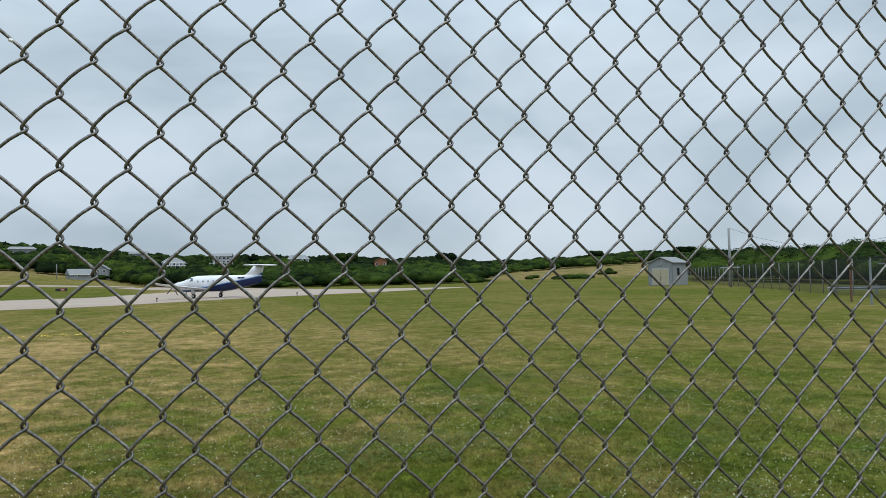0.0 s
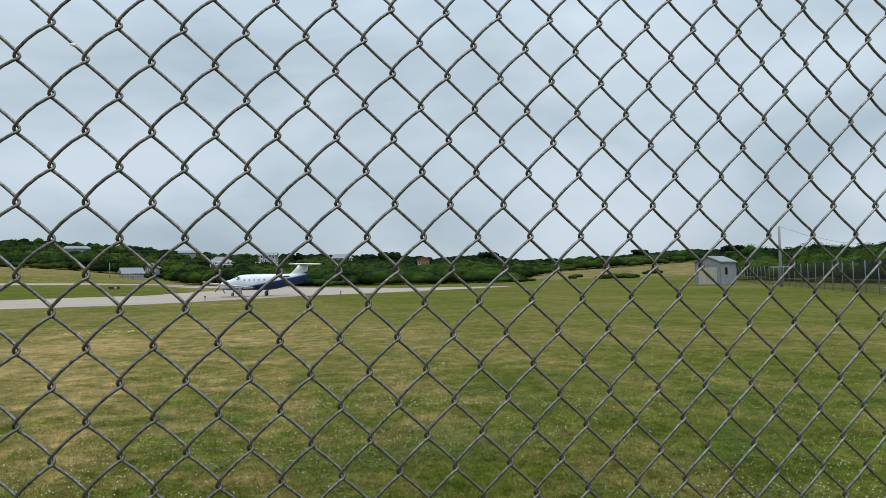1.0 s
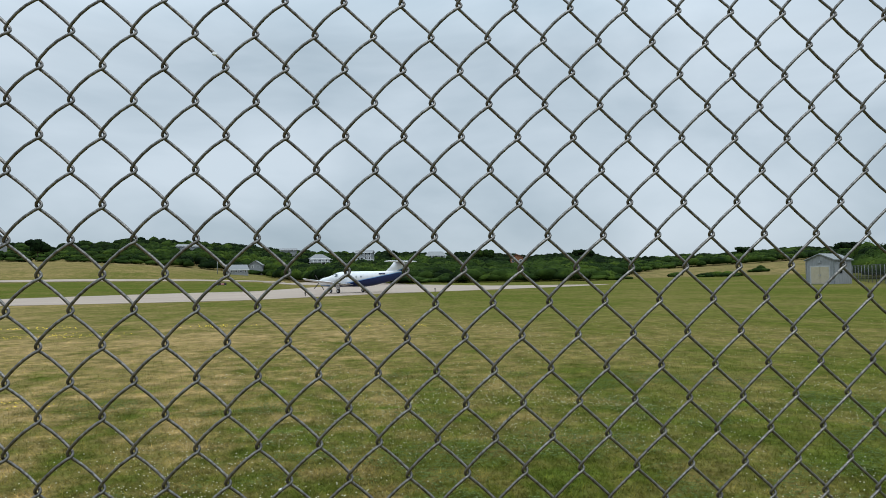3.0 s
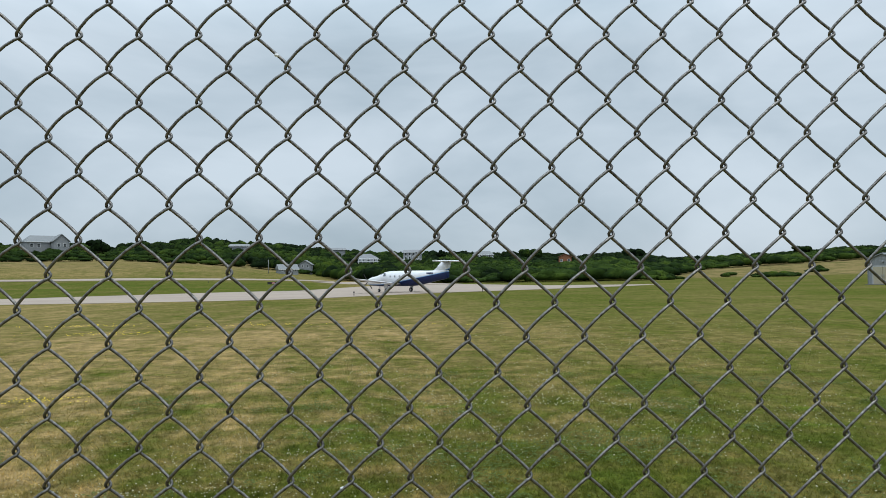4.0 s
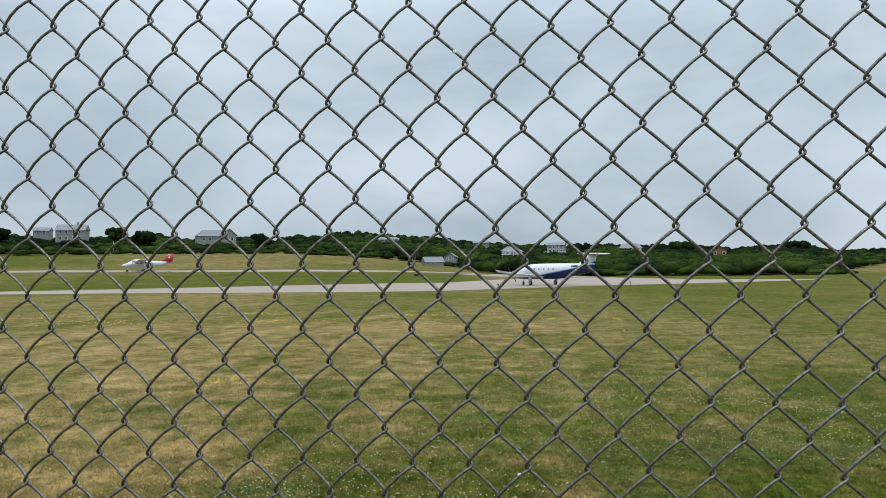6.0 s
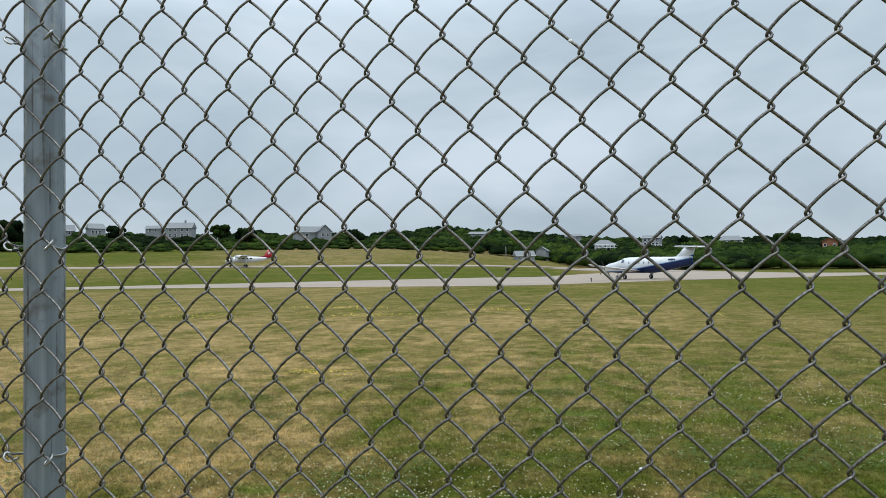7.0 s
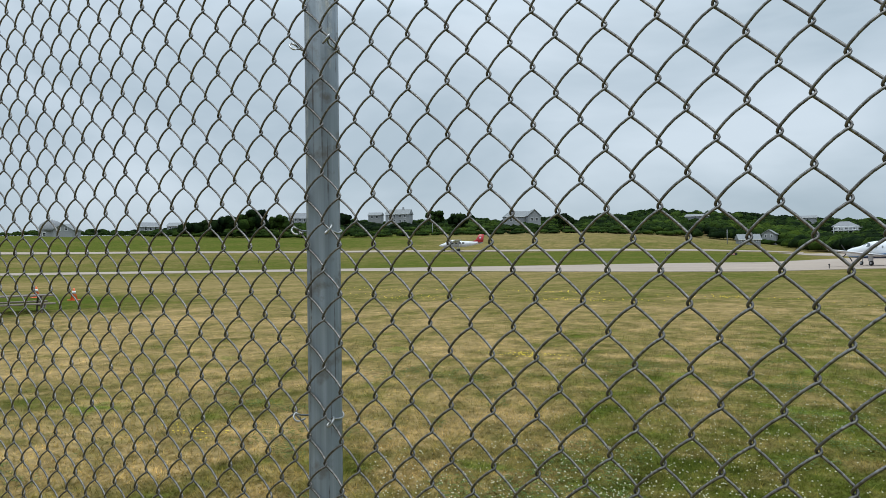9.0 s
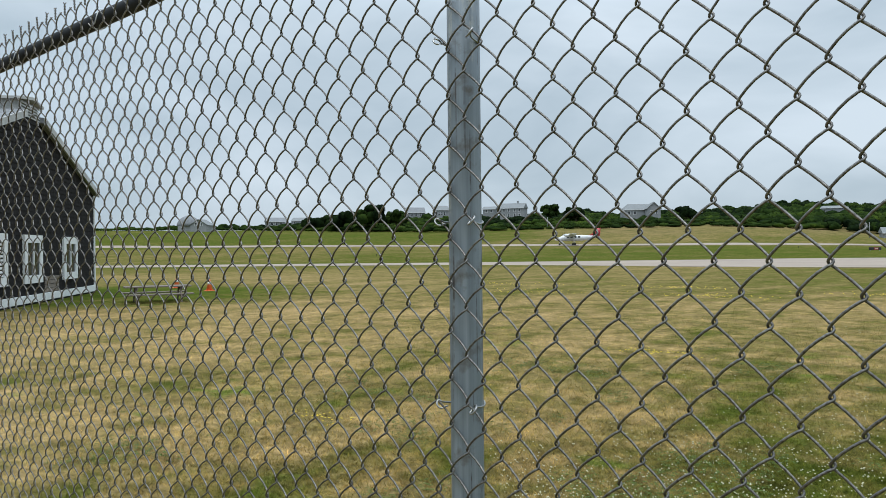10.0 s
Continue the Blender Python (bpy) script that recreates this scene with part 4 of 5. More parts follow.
# ---- far perimeter fence, poles and road on the right ----
def far_fence():
    f = empty("perimeter_fence", pose(0, 0, 0))
    tagged(f, "tall dark chain-link fence with steel posts along the field edge", "fence")
    a, b = Vector((30.0, 24.2)), Vector((68, 95))
    n = 30
    bm = bmesh.new()
    tube(bm, [(0, 0, -0.1), (0, 0, 2.15)], 0.029, 8)
    me = bpy.data.meshes.new("post")
    bm.to_mesh(me)
    bm.free()
    me.materials.append(M["pole_wood"])
    for i in range(n + 1):
        p = a.lerp(b, i / n)
        part_data("post", me, None, f).location = (p.x, p.y, -0.02)
    bm = bmesh.new()
    v = [bm.verts.new(q) for q in ((a.x, a.y, 0.03), (b.x, b.y, 0.03), (b.x, b.y, 2.11), (a.x, a.y, 2.11))]
    bm.faces.new(v)
    k = Mat("far_mesh", 1.0, 0.0, 0.0)
    co = k.coords("Position")
    k.color(k.mix((0.045, 0.048, 0.045), (0.085, 0.088, 0.082), k.noise(co, 0.8, 3)))
    k.b.inputs["Alpha"].default_value = 0.42
    part("mesh", bm, k.m, f, "fine dark wire mesh")
    part("top_rail", tubed([(a.x, a.y, 2.13), (b.x, b.y, 2.13)], 0.02, 6), M["rail"], f)


far_fence()


def pole(az, d, top_el, r, label, arm=True):
    x, y = polar(az, d)
    z = height(x, y)
    h = EYE + top_el * d / 1000 - z
    p = empty("utility_pole", pose(x, y, z, 0, 0, -az))
    tagged(p, label, "pole")
    part("shaft", tubed([(0, 0, -0.3), (0, 0, h * 0.5), (0, 0, h)], [r, r * 0.9, r * 0.75], 10), M["pole_wood"], p)
    if arm:
        part("crossarm", boxed(-0.9, 0.9, -0.2, -0.1, 1.85, 1.97), M["steel"], p)
    return p, Vector((x, y, z + h))


pole(-34.0, 262, 43, 0.13, "thin grey wooden pole on the grassy hill", False)
pole(-11.6, 252, 27, 0.13, "thin grey wooden pole beside the cottage", False)
p1, top1 = pole(38.45, 76, 55.5, 0.14, "tall grey utility pole behind the perimeter fence")
p2, top2 = pole(48.6, 70, 36, 0.12, "dark utility pole behind the trees")
sag = [top1.lerp(top2, u) - Vector((0, 0, 1.2 * 4 * u * (1 - u))) for u in (0, 0.2, 0.4, 0.6, 0.8, 1)]
tagged(part("overhead_cable", tubed(sag, 0.012, 5), M["black"]), "thin dark overhead cable between utility poles", "cable")
for az, d, h, mat, lab in ((46.25, 38.5, 1.5, "rust", "rusty steel post in the grass"), (47.45, 35.5, 1.9, "post", "grey steel post in the grass")):
    x, y = polar(az, d)
    tagged(part("marker_post", boxed(-0.035, 0.035, -0.035, 0.035, -0.2, h, 0.008), M[mat]), lab, "post").matrix_basis = pose(x, y, 0)

strip("road", [(36, 22), (51, 48)], [(42, 19), (59, 46)], M["asphalt"], "grey asphalt road beyond the perimeter fence", "road", 0.02, 12)


def guard_rail():
    gx, gy = polar(46.5, 50.0)
    g = empty("guard_rail", pose(gx, gy, -0.1, 0, 0, -46.5))
    tagged(g, "galvanised guard rail beside the road", "guard rail")
    prof = [(0, 0.62), (0.05, 0.58), (0.0, 0.5), (0.05, 0.42), (0, 0.38), (-0.02, 0.38), (0.03, 0.42), (-0.02, 0.5), (0.03, 0.58), (-0.02, 0.62)]
    bm = bmesh.new()
    a = [bm.verts.new((-1.5, y, z)) for y, z in prof]
    b = [bm.verts.new((8, y, z)) for y, z in prof]
    for i in range(len(prof)):
        k = (i + 1) % len(prof)
        bm.faces.new((a[i], a[k], b[k], b[i]))
    bmesh.ops.recalc_face_normals(bm, faces=list(bm.faces))
    part("beam", bm, M["steel"], g)
    for i in range(5):
        part("post", boxed(-1.2 + 2.2 * i, -1.05 + 2.2 * i, 0.051, 0.2, -0.2, 0.66), M["steel"], g)


guard_rail()


# ---- barn ----
def build_barn():
    corner = Vector((-29.5, 10.9))
    u = Vector((0.797, -0.604))
    ang = math.degrees(math.atan2(u.y, u.x))
    b = empty("barn", pose(corner.x + 13 * u.x, corner.y + 13 * u.y, 0, 0, 0, ang + 180))
    tagged(b, "dark shingled barn with white-trimmed windows and clipped gable", "barn")
    eave, mid_s, half = 3.85, 5.75, 6.5
    sl = (5.70 - eave) / mid_s
    width, dp = 2 * half, 12.0
    # stepped shingle courses over a solid wall; the wall's front is the plane y = 0, its outside towards -y
    clip = 5.70
    poly = [(0, 0), (width, 0), (width, eave), (width - mid_s, clip), (mid_s, clip), (0, eave)]
    part("wall", prism(poly, dp), M["dark_shingle"], b, "dark brown shingled wall")
    z = 0.32
    while z < clip - 0.05:
        bm = bmesh.new()
        z1 = z + 0.15
        s0 = max(0.0, (z1 - eave) / sl) + 0.09
        s1 = width - s0
        vs = [bm.verts.new(v) for v in ((s0, -0.028, z), (s1, -0.028, z), (s1, -0.006, z1 + 0.01), (s0, -0.006, z1 + 0.01), (s0, 0.0, z), (s1, 0.0, z))]
        bm.faces.new(vs[:4])
        bm.faces.new((vs[0], vs[4], vs[5], vs[1]))
        part("shingle_course", bm, M["dark_shingle"], b)
        z = z1
    part("base_board", boxed(-0.05, width + 0.05, -0.05, 0.02, 0.06, 0.30, 0.01), M["white"], b, "white base board")
    part("corner_board", boxed(-0.05, 0.09, -0.05, 0.1, 0.30, eave - 0.05), M["white"], b, "white corner board")
    part("corner_board", boxed(width - 0.09, width + 0.05, -0.05, 0.1, 0.30, eave - 0.05), M["white"], b, "white corner board")
    # main roof slopes with an overhanging rake
    o, ridge = 0.14, 5.85
    for flip in (False, True):
        a = [(-o, eave - o * sl + 0.02), (mid_s, clip + 0.02), (half, ridge + 0.02), (half, ridge + 0.2), (mid_s, clip + 0.2), (-o, eave - o * sl + 0.2)]
        if flip:
            a = [(width - s, z) for s, z in a]
        bm = bmesh.new()
        front = [bm.verts.new((s, -o if k in (0, 1, 4, 5) else 3.2, z)) for k, (s, z) in enumerate(a)]
        back = [bm.verts.new((s, dp, z)) for s, z in a]
        n = len(a)
        for k in range(n):
            q = (k + 1) % n
            bm.faces.new((front[k], front[q], back[q], back[k]))
        bm.faces.new((front[0], front[1], front[4], front[5]))
        bm.faces.new((front[1], front[2], front[3], front[4]))
        bm.faces.new(back)
        bmesh.ops.recalc_face_normals(bm, faces=list(bm.faces))
        part("roof", bm, M["grey_roof"], b, "grey shingled roof")
        rk = [(-o, eave - o * sl - 0.02), (mid_s, clip - 0.02), (mid_s, clip + 0.19), (-o, eave - o * sl + 0.19)]
        if flip:
            rk = [(width - s, z) for s, z in rk]
        bm = prism(rk, 0.06)
        bmesh.ops.translate(bm, vec=(0, -o - 0.062, 0), verts=list(bm.verts))
        part("rake_board", bm, M["pale_trim"], b, "pale weathered rake board")
    # pale louvred monitor along the ridge
    part("monitor_wall", boxed(mid_s, width - mid_s, 0.06, dp - 0.05, clip - 0.1, 6.2), M["pale_roof"], b, "bleached grey monitor on the ridge")
    for i in range(5):
        z0 = clip + 0.05 + 0.09 * i
        bm = bmesh.new()
        v = [bm.verts.new(p) for p in ((mid_s - 0.02, -0.03, z0), (width - mid_s + 0.02, -0.03, z0), (width - mid_s + 0.02, 0.055, z0 + 0.10), (mid_s - 0.02, 0.055, z0 + 0.10), (mid_s - 0.02, -0.03, z0 - 0.02), (width - mid_s + 0.02, -0.03, z0 - 0.02), (width - mid_s + 0.02, 0.055, z0 + 0.08), (mid_s - 0.02, 0.055, z0 + 0.08))]
        for f in ((0, 1, 2, 3), (7, 6, 5, 4), (4, 5, 1, 0), (3, 2, 6, 7), (4, 0, 3, 7), (1, 5, 6, 2)):
            bm.faces.new([v[k] for k in f])
        part("louvre_slat", bm, M["pale_trim"], b, "weathered louvre slat")
    bm = prism([(mid_s - 0.12, 6.18), (half, 6.30), (width - mid_s + 0.12, 6.18), (width - mid_s + 0.12, 6.26), (half, 6.39), (mid_s - 0.12, 6.26)], dp + 0.1)
    bmesh.ops.translate(bm, vec=(0, -0.1, 0), verts=list(bm.verts))
    part("monitor_roof", bm, M["pale_trim"], b, "low pale monitor roof")
    for c in (9.95, 6.45, 3.75):
        window(b, c, 1.40, 1.0, 1.0, -0.03, (2, 1), 0.24)
    for i in range(4):
        part("patch_board", boxed(7.5, 8.8, -0.045, -0.005, 0.32 + 0.13 * i, 0.435 + 0.13 * i, 0.006), M["old_wood"], b, "bare grey repair board")
    for i in range(9):
        part("blind_slat", boxed(3.27, 4.23, -0.056, -0.05, 0.92 + 0.11 * i, 0.98 + 0.11 * i), M["white"], b, "white blind slat")


build_barn()


# ---- picnic table and cones ----
def picnic_table():
    az, d = -64.2, 24.6
    x, y = polar(az, d)
    t = empty("picnic_table", pose(x, y, -0.03, 0, 0, 64.3 + 6))
    tagged(t, "low weathered wooden picnic table with benches on the grass", "table")
    for i in range(5):
        y0 = -0.36 + 0.146 * i
        part("plank", boxed(-0.98, 0.98, y0, y0 + 0.135, 0.50, 0.54, 0.006), M["old_wood"], t)
    for s in (-1, 1):
        for i in range(2):
            y0 = s * 0.72 - 0.14 + 0.145 * i
            part("bench_plank", boxed(-0.98, 0.98, y0, y0 + 0.135, 0.28, 0.32, 0.006), M["old_wood"], t)
    for xx in (-0.66, 0.66):
        for s in (-1, 1):
            bm = bmesh.new()
            box(bm, -0.02, 0.02, -0.045, 0.045, 0, 0.60, Matrix.Translation((xx, s * 0.50, -0.02)) @ Matrix.Rotation(s * 0.52, 4, "X"))
            part("leg", bm, M["old_wood"], t)
        part("seat_support", boxed(xx + 0.021, xx + 0.06, -0.86, 0.86, 0.19, 0.28), M["old_wood"], t)
        part("top_support", boxed(xx + 0.021, xx + 0.06, -0.36, 0.36, 0.41, 0.50), M["old_wood"], t)


picnic_table()


def traffic_cone():
    c = empty("traffic_cone")
    tagged(c, "orange traffic cone with a white collar on the grass", "cone", "traffic cones")
    part("base", boxed(-0.17, 0.17, -0.17, 0.17, 0.0, 0.03, 0.008), M["cone_orange"], c)
    part("body", tubed([(0, 0, 0.03), (0, 0, 0.45), (0, 0, 0.46)], [0.13, 0.03, 0.022], 16), M["cone_orange"], c)
    part("collar", tubed([(0, 0, 0.26), (0, 0, 0.36)], [0.081, 0.057], 16), M["white"], c)
    return c


cone = traffic_cone()
cone.matrix_basis = pose(*polar(-60.5, 30.4), 0)
copy_thing(cone, pose(*polar(-62.8, 33.5), 0))


# ---- airfield sign and edge markers ----
def airfield_sign():
    x, y = polar(-11.3, 146)
    z = height(x, y)
    s = empty("airfield_sign", pose(x, y, z, 0, 0, 11.3))
    tagged(s, "low black and red airfield sign on the grass", "sign")
    part("cabinet", boxed(-0.95, 0.95, -0.1, 0.1, 0.12, 0.62, 0.02), M["sign_black"], s)
    part("red_panel", boxed(-0.1, 0.5, -0.112, -0.1, 0.18, 0.56), M["sign_red"], s)
    for i, xx in enumerate((0.02, 0.2, 0.36)):
        part("letter_bar", boxed(xx, xx + 0.07, -0.118, -0.112, 0.27, 0.47), M["white"], s)
    for xx in (-0.7, 0.7):
        part("leg", boxed(xx - 0.04, xx + 0.04, -0.04, 0.04, -0.05, 0.13), M["steel"], s)


airfield_sign()


def edge_light():
    e = empty("taxiway_light")
    tagged(e, "small dark taxiway edge light on a short stake", "light", "taxiway edge lights")
    part("stake", tubed([(0, 0, -0.05), (0, 0, 0.28)], 0.035, 8), M["rail"], e)
    part("lens", tubed([(0, 0, 0.28), (0, 0, 0.36), (0, 0, 0.4)], [0.07, 0.07, 0.04], 10), M["black"], e)
    return e


spots = [(-16.0, 158), (-63.0, 170), (-47.6, 120), (-30.2, 172), (-5.0, 66), (5.2, 75)]
first = edge_light()
x, y = polar(*spots[0])
first.matrix_basis = pose(x, y, height(x, y))
for a, d in spots[1:]:
    x, y = polar(a, d)
    copy_thing(first, pose(x, y, height(x, y)))


# ---- parked turboprop ----
def ring(x, cz, ry, rz, n=20, flat=0.0):
    out = []
    for j in range(n):
        q = 2 * math.pi * j / n
        zz = math.sin(q)
        out.append((x, ry * math.cos(q), cz + rz * (zz if zz > 0 else zz * (1 - flat))))
    return out


def wing_mesh(sections):
    """Aerofoil rings: leading edge, chord, thickness, spanwise place (x, y, z)."""
    rings = []
    for x, y, z, chord, thick, vertical in sections:
        prof = [(0, 0), (0.06, 0.5), (0.3, 1.0), (0.65, 0.6), (1.0, 0.04), (1.0, -0.04), (0.65, -0.35), (0.3, -0.6), (0.06, -0.4)]
        rings.append([(x + chord * px, y + (thick * pz if vertical else 0), z + (0 if vertical else thick * pz)) for px, pz in prof])
    return loft(rings)


def wheel(parent, x, y, r, w, leg_top):
    pts = [(x, y - w / 2, r), (x, y - w / 3, r), (x, y + w / 3, r), (x, y + w / 2, r)]
    t = part("wheel", tubed(pts, [r * 0.8, r, r, r * 0.8], 18), M["black"], parent, "black tyre")
    part("rim", tubed([(x, y - w / 2 - 0.01, r), (x, y + w / 2 + 0.01, r)], r * 0.45, 12), M["air_white"], t)
    part("leg", tubed([(x, y + w, r), (x - 0.02, y + w, leg_top)], 0.055, 8), M["air_white"], parent)


def turboprop():
    d, az = 78.0, -1.50
    cx, cy = polar(az, d)
    heading = Vector((-0.75, 0.66)).normalized()
    # local x runs aft from the nose; main gear stands at x = 5.6
    aft = -heading
    ang = math.degrees(math.atan2(aft.y, aft.x))
    a = empty("airplane")
    a.matrix_basis = pose(cx, cy, 0.027, 0, 0, ang) @ Matrix.Scale(0.865, 4) @ pose(-5.6, 0, 0)
    tagged(a, "parked white and navy single-engine turboprop airplane on the taxiway", "airplane")
    st = [(0.35, 1.34, 0.19, 0.20), (0.6, 1.34, 0.42, 0.42), (1.1, 1.36, 0.58, 0.55), (2.2, 1.42, 0.72, 0.68), (2.9, 1.52, 0.79, 0.80), (3.5, 1.63, 0.83, 0.91), (4.2, 1.68, 0.84, 0.95), (5.5, 1.69, 0.84, 0.95), (8.2, 1.69, 0.84, 0.95), (9.4, 1.74, 0.78, 0.88), (10.8, 1.85, 0.62, 0.74), (12.2, 2.00, 0.40, 0.62), (13.3, 2.10, 0.20, 0.53), (13.75, 2.14, 0.08, 0.44)]
    part("fuselage", loft([ring(*s) for s in st]), M["aircraft"], a)
    part("spinner", tubed([(0.0, 0, 1.32), (0.12, 0, 1.32), (0.36, 0, 1.32)], [0.02, 0.1, 0.165], 14), M["chrome"], a)
    hub = part("propeller", tubed([(0.2, 0, 1.32), (0.3, 0, 1.32)], 0.1, 10), M["chrome"], a, "four-bladed propeller at rest")
    for k in range(4):
        q = radians(38 + 90 * k)
        bm = bmesh.new()
        box(bm, -0.02, 0.02, -0.05, 0.05, 0.1, 1.2, Matrix.Translation((0.25, 0, 1.32)) @ Matrix.Rotation(q, 4, "X"))
        part("blade", bm, M["black"], hub, "black propeller blade")
    # low wings with dihedral and upturned tips; the port wing lies on -y or +y alike
    for s in (-1, 1):
        w = part("wing", wing_mesh([(4.55, s * 0.5, 1.00, 2.1, 0.21, False), (4.9, s * 4.2, 1.36, 1.6, 0.16, False), (5.25, s * 7.4, 1.68, 1.15, 0.11, False), (5.5, s * 7.9, 1.86, 0.6, 0.06, False)]), M["air_white"], a, "white wing")
        part("flap", boxed(6.1, 6.5, min(s * 1.0, s * 4.0), max(s * 1.0, s * 4.0), 1.10, 1.16), M["air_white"], w)
        wheel(a, 5.7, s * 2.25, 0.27, 0.2, 1.15)
        part("gear_door", boxed(5.45, 5.95, s * 2.4 - 0.02, s * 2.4 + 0.02, 0.5, 1.1), M["air_white"], a)
        part("tailplane", wing_mesh([(12.85, 0, 3.64, 1.4, 0.15, False), (13.25, s * 2.5, 3.68, 0.95, 0.10, False)]), M["air_white"], a, "white tailplane")
    wheel(a, 2.25, 0, 0.21, 0.16, 1.0)
    part("fin", wing_mesh([(9.6, 0, 2.35, 4.1, 0.03, True), (11.3, 0, 2.55, 2.5, 0.09, True), (11.9, 0, 2.95, 2.05, 0.09, True), (12.6, 0, 3.62, 1.5, 0.08, True)]), M["fin"], a, "swept tail fin")
    part("bullet", tubed([(12.7, 0, 3.65), (13.0, 0, 3.66), (14.2, 0, 3.67), (14.4, 0, 3.67)], [0.02, 0.1, 0.08, 0.01], 10), M["air_white"], a)
    part("ventral_fin", wing_mesh([(11.6, 0, 1.72, 1.5, 0.03, True), (11.2, 0, 2.0, 2.0, 0.05, True)]), M["navy"], a)
    for i in range(5):
        x = 5.0 + 0.78 * i
        for s in (-1, 1):
            bm = bmesh.new()
            tube(bm, [(x, s * 0.79, 1.97), (x, s * 0.826, 1.97)], 0.15, 14)
            bmesh.ops.scale(bm, vec=(0.82, 1, 1.1), space=Matrix.Translation((-x, 0, -1.97)), verts=list(bm.verts))
            rim = part("cabin_window", bm, M["window_rim"], a, "oval cabin window")
            bm = bmesh.new()
            tube(bm, [(x, s * 0.81, 1.97), (x, s * 0.834, 1.97)], 0.105, 12)
            part("pane", bm, M["screen"], rim)
    for s in (-1, 1):
        bm = bmesh.new()
        vs = [(3.0, s * 0.50, 2.19), (3.75, s * 0.80, 2.0), (4.2, s * 0.815, 2.05), (4.05, s * 0.66, 2.38), (3.5, s * 0.45, 2.43)]
        bm.faces.new([bm.verts.new(v) for v in vs])
        part("windscreen", bm, M["tinted_glass"], a)
        for i in range(5):
            part("registration_bar", boxed(10.75 + 0.2 * i, 10.88 + 0.2 * i, s * 0.52 - 0.05, s * 0.52 + 0.02, 2.20, 2.38), M["navy"], a)
    part("exhaust", tubed([(1.2, 0.45, 1.15), (1.5, 0.62, 1.1)], 0.08, 8), M["chrome"], a)


turboprop()


def twin():
    az = -32.0
    d = 177 / math.cos(radians(az + 38))
    x, y = polar(az, d)
    heading = -RUN
    a = empty("commuter_airplane")
    ang = math.degrees(math.atan2(-heading.y, -heading.x))
    a.matrix_basis = pose(x, y, height(x, y) + 0.10) @ pose(0, 0, 0, 0, 0, ang) @ pose(-4.6, 0, 0)
    tagged(a, "white high-wing twin-engine airplane with a red tail on the runway", "airplane")
    st = [(0.0, 1.45, 0.05, 0.05), (0.4, 1.45, 0.3, 0.28), (1.2, 1.52, 0.5, 0.48), (1.9, 1.72, 0.6, 0.66), (2.8, 1.78, 0.62, 0.72), (6.4, 1.78, 0.62, 0.72), (8.4, 1.9, 0.42, 0.48), (10.4, 2.06, 0.16, 0.2), (10.8, 2.1, 0.06, 0.1)]
    part("fuselage", loft([ring(*s, n=16) for s in st]), M["air_white"], a)
    for s in (-1, 1):
        part("wing", wing_mesh([(3.1, 0, 2.5, 2.0, 0.16, False), (3.15, s * 7.4, 2.62, 1.9, 0.12, False)]), M["air_white"], a)
        part("engine", tubed([(2.2, s * 2.1, 2.4), (2.5, s * 2.1, 2.4), (4.0, s * 2.1, 2.42), (4.9, s * 2.1, 2.45)], [0.18, 0.38, 0.36, 0.12], 12), M["air_white"], a)
        p = part("propeller", tubed([(2.05, s * 2.1, 2.4), (2.2, s * 2.1, 2.4)], [0.04, 0.12], 8), M["chrome"], a)
        for q in (0.5, 0.5 + math.pi):
            bm = bmesh.new()
            box(bm, -0.02, 0.02, -0.07, 0.07, 0.08, 1.0, Matrix.Translation((2.15, s * 2.1, 2.4)) @ Matrix.Rotation(q, 4, "X"))
            part("blade", bm, M["black"], p)
        part("gear_leg", tubed([(4.7, s * 2.1, 0.3), (4.6, s * 2.1, 2.3)], 0.09, 8), M["air_white"], a)
        part("wheel", tubed([(4.7, s * 2.1 - 0.12, 0.3), (4.7, s * 2.1 + 0.12, 0.3)], 0.3, 14), M["black"], a)
        part("tailplane", wing_mesh([(9.5, 0, 2.2, 1.3, 0.1, False), (9.6, s * 3.2, 2.25, 1.1, 0.07, False)]), M["air_red"], a)
        for i in range(4):
            part("cabin_window", boxed(2.9 + 0.9 * i, 3.45 + 0.9 * i, s * 0.6 - 0.03, s * 0.6 + 0.03, 1.85, 2.2, 0.02), M["glass"], a)
    part("fin", wing_mesh([(7.6, 0, 2.3, 3.2, 0.04, True), (9.0, 0, 2.7, 2.0, 0.1, True), (9.9, 0, 4.15, 1.2, 0.08, True)]), M["air_red"], a, "red tail fin")
    part("fin_mark", boxed(10.0, 10.35, -0.11, 0.11, 3.1, 3.5), M["white"], a, "white mark on the fin")
    part("nose_wheel", tubed([(1.2, -0.1, 0.25), (1.2, 0.1, 0.25)], 0.25, 12), M["black"], a)
    part("nose_leg", tubed([(1.2, 0.12, 0.25), (1.2, 0.1, 1.2)], 0.06, 8), M["air_white"], a)


twin()


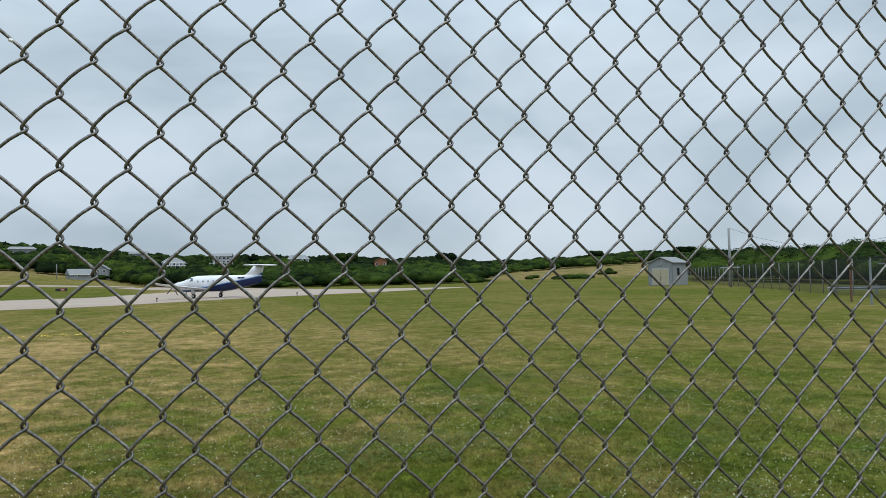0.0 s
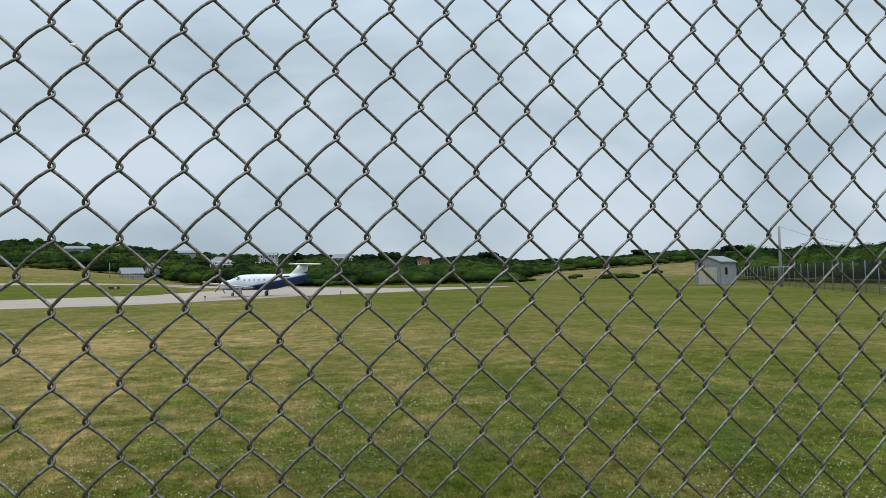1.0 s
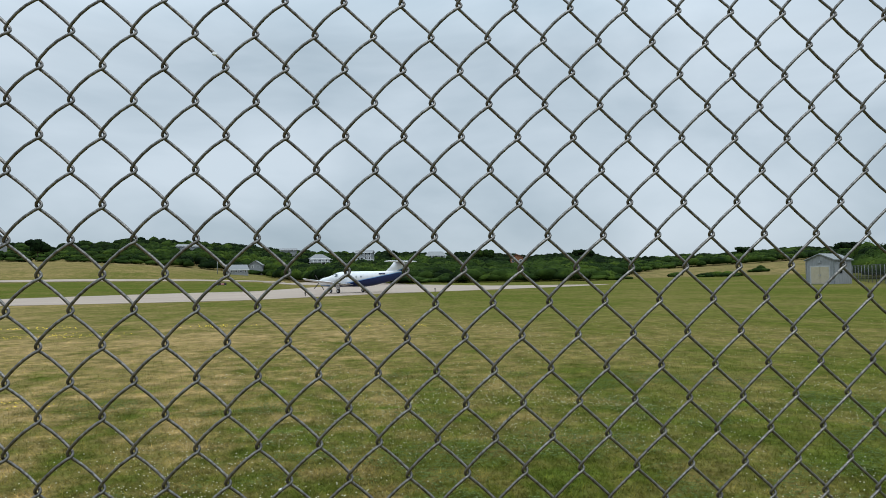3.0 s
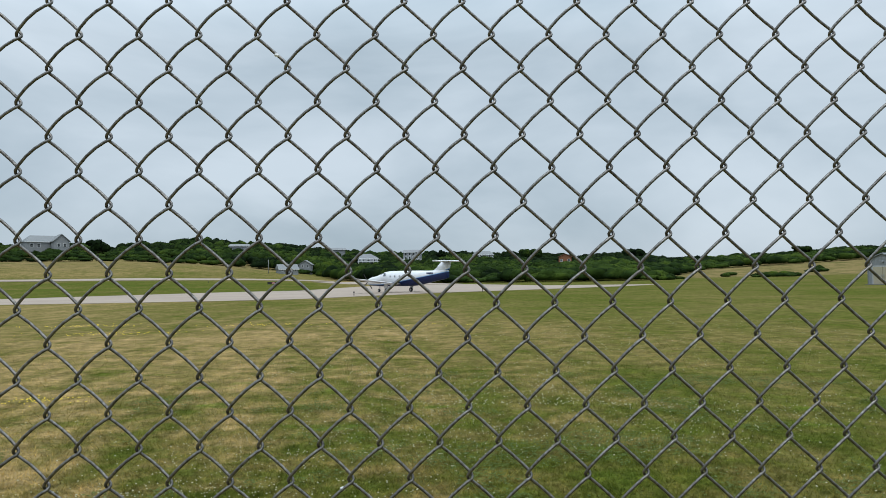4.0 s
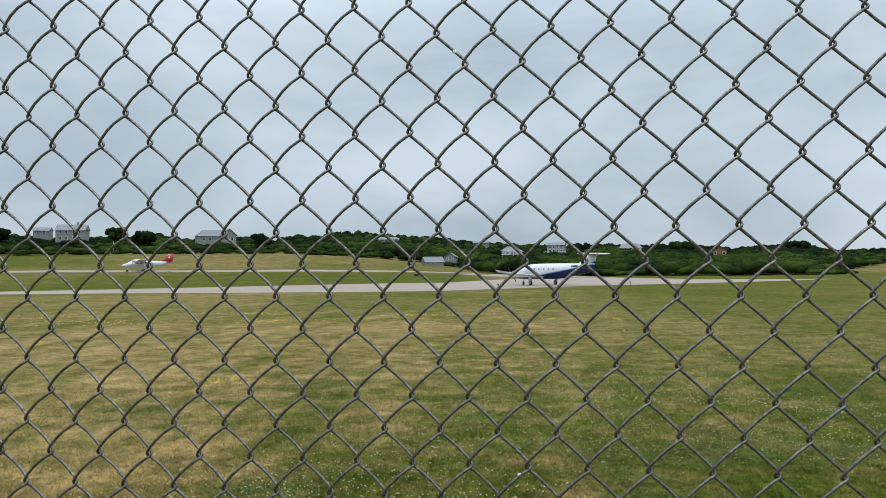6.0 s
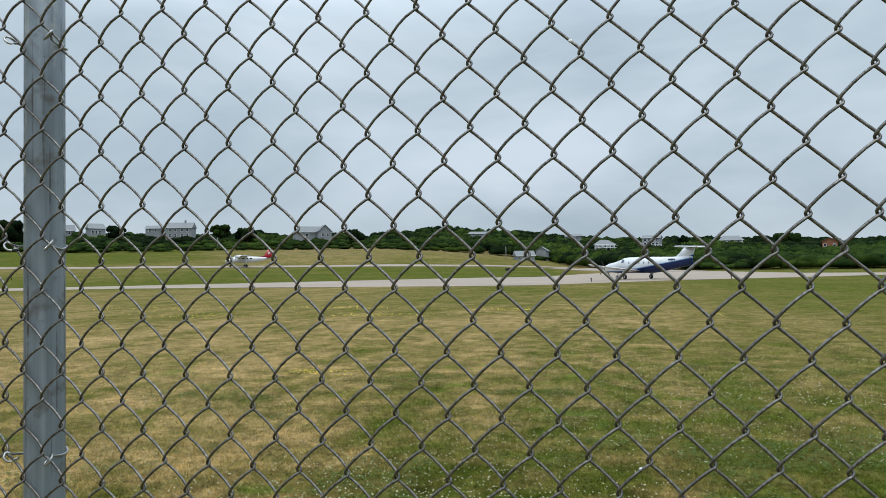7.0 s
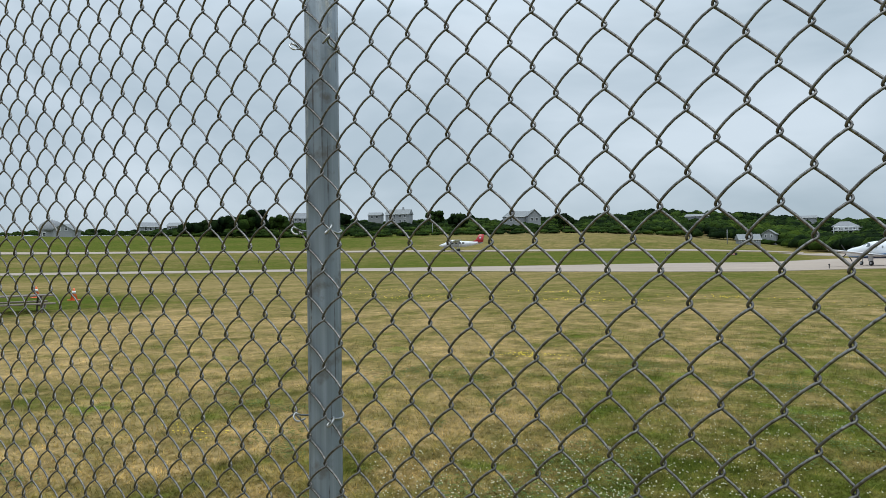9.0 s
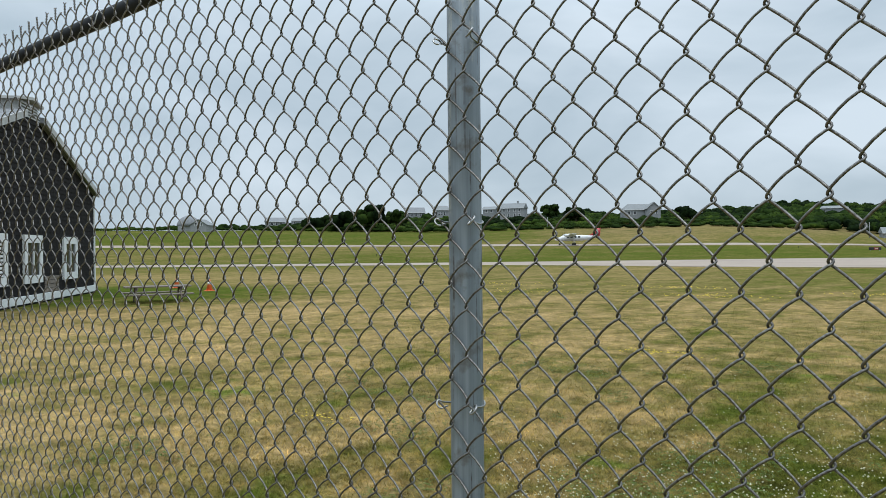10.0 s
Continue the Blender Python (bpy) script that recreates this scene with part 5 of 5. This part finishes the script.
# ---- turf ----
def blades(seed, count, r0, r1, az0, az1, length, width):
    g = np.random.default_rng(seed)
    r = r0 * (r1 / r0) ** g.uniform(0, 1, count)
    # thin out towards the inner edge and both sides
    inner = g.uniform(0, 1, count) > (r - r0) / 2.0
    r[inner] = (r0 + 1.8) * (r1 / (r0 + 1.8)) ** g.uniform(0, 1, inner.sum())
    a = np.radians(g.uniform(az0, az1, count) + g.normal(0, 7, count))
    x, y = r * np.sin(a), r * np.cos(a)
    n1 = np.array([noise.noise(Vector((px * 0.5, py * 0.5, 0))) for px, py in zip(x[::8], y[::8])]).repeat(8)[:count]
    n1 = np.pad(n1, (0, count - len(n1)))
    ln = length * g.uniform(0.45, 1.25, count) * (1 + 0.6 * n1)
    th = g.uniform(0, 2 * np.pi, count)
    lean = g.uniform(0.8, 2.2, count) * ln
    bx, by = np.cos(th + 1.57) * width, np.sin(th + 1.57) * width
    tx, ty = x + np.cos(th) * lean, y + np.sin(th) * lean
    z0 = np.full(count, -0.005)
    v = np.stack((np.stack((x - bx, y - by, z0), 1), np.stack((x + bx, y + by, z0), 1), np.stack((tx, ty, ln * 0.8), 1)), 1).reshape(-1, 3)
    return v.tolist(), np.arange(count * 3).reshape(-1, 3).tolist()


for seed, count, ln, wd in ((1, 200000, 0.034, 0.0032), (2, 200000, 0.038, 0.0042)):
    v, f = blades(seed, count, 2.4, 27, -80, 56, ln, wd)
    turf = raw("turf", v, f, M["blade"])
    tagged(turf, "short mown grass blades mixed green and straw", "grass", kind="stuff")


def flowers(name, label, material, seed, count, r0, r1, az0, az1, size, z, patch):
    g = random.Random(seed)
    verts, faces = [], []
    tries = 0
    while len(faces) < count * 8 and tries < count * 30:
        tries += 1
        r, a = r0 + (r1 - r0) * g.random() ** 1.6, radians(g.uniform(az0, az1))
        x, y = r * math.sin(a), r * math.cos(a)
        if noise.noise(Vector((x * 0.35 + seed, y * 0.35, 3.0))) < patch + g.uniform(-0.25, 0.25):
            continue
        if r > 5.2 and g.random() > np.interp(x, (-3.0, 0.5), (0.2, 1.0)):
            continue
        s, zz = size * g.uniform(0.6, 1.2), z * g.uniform(0.6, 1.5)
        b = len(verts)
        verts += [(x + s, y, zz), (x, y + s, zz), (x - s, y, zz), (x, y - s, zz), (x, y, zz + s * 0.8), (x, y, zz - s * 0.8)]
        faces += [(b, b + 1, b + 4), (b + 1, b + 2, b + 4), (b + 2, b + 3, b + 4), (b + 3, b, b + 4), (b + 1, b, b + 5), (b + 2, b + 1, b + 5), (b + 3, b + 2, b + 5), (b, b + 3, b + 5)]
    tagged(raw(name, verts, faces, material), label, "flowers", kind="stuff")


flowers("clover", "white clover heads scattered through the turf", M["clover"], 3, 4000, 3.6, 9, -46, 55, 0.0068, 0.038, -0.10)
flowers("clover", "white clover heads scattered through the turf", M["clover"], 9, 2200, 8, 26, -14, 55, 0.0088, 0.038, -0.04)


def clover_leaves(seed, count):
    """Clover leaflets in loose mats between the blades."""
    g = random.Random(seed)
    verts, faces = [], []
    while len(faces) < count * 3:
        r, a = math.sqrt(g.uniform(3.4 ** 2, 11.0 ** 2)), radians(g.uniform(-80, 56))
        x, y = r * math.sin(a), r * math.cos(a)
        mat_here = noise.noise(Vector((x * 0.8, y * 0.8, 9.0))) + 0.6 * noise.noise(Vector((x * 2.6, y * 2.6, 4.0)))
        if mat_here < np.interp(x, (-7, 0, 5), (0.42, 0.22, 0.12)) + (r - 5) * 0.03 + g.uniform(-0.1, 0.1):
            continue
        z, q = g.uniform(0.015, 0.05), g.uniform(0, 2.1)
        for i in range(3):
            w, s = q + 2.09 * i, g.uniform(0.007, 0.012)
            c, n = math.cos(w), math.sin(w)
            b = len(verts)
            verts += [(x, y, z), (x + s * (c - 0.55 * n), y + s * (n + 0.55 * c), z + 0.004), (x + 1.5 * s * c, y + 1.5 * s * n, z + 0.001), (x + s * (c + 0.55 * n), y + s * (n - 0.55 * c), z + 0.004)]
            faces.append((b, b + 1, b + 2, b + 3))
    tagged(raw("clover_leaves", verts, faces, M["clover_leaf"]), "mats of small green clover leaves in the turf", "plants", kind="stuff")


clover_leaves(17, 15000)
for i, (px, py, rr, n) in enumerate(((-4.8, 8.8, 0.28, 60), (-5.27, 3.2, 0.15, 30), (-9, 21, 0.9, 70), (-11.5, 25, 0.8, 60), (-15, 20, 1.2, 70), (-19, 24, 1.4, 50), (-5, 24, 0.7, 50), (0.8, 22, 0.8, 24))):
    g = random.Random(40 + i)
    verts, faces = [], []
    for _ in range(n):
        x, y, s = px + g.gauss(0, rr * 1.3), py + g.gauss(0, rr * 0.5), 0.007 + 0.0007 * py
        z = 0.06 * g.uniform(0.6, 1.3)
        b = len(verts)
        verts += [(x + s, y, z), (x, y + s, z), (x - s, y, z), (x, y - s, z), (x, y, z + s * 0.6)]
        faces += [(b, b + 1, b + 4), (b + 1, b + 2, b + 4), (b + 2, b + 3, b + 4), (b + 3, b, b + 4)]
    tagged(raw("dandelions", verts, faces, M["dandelion"]), "patch of small yellow flowers in the dry grass", "flowers", kind="stuff")
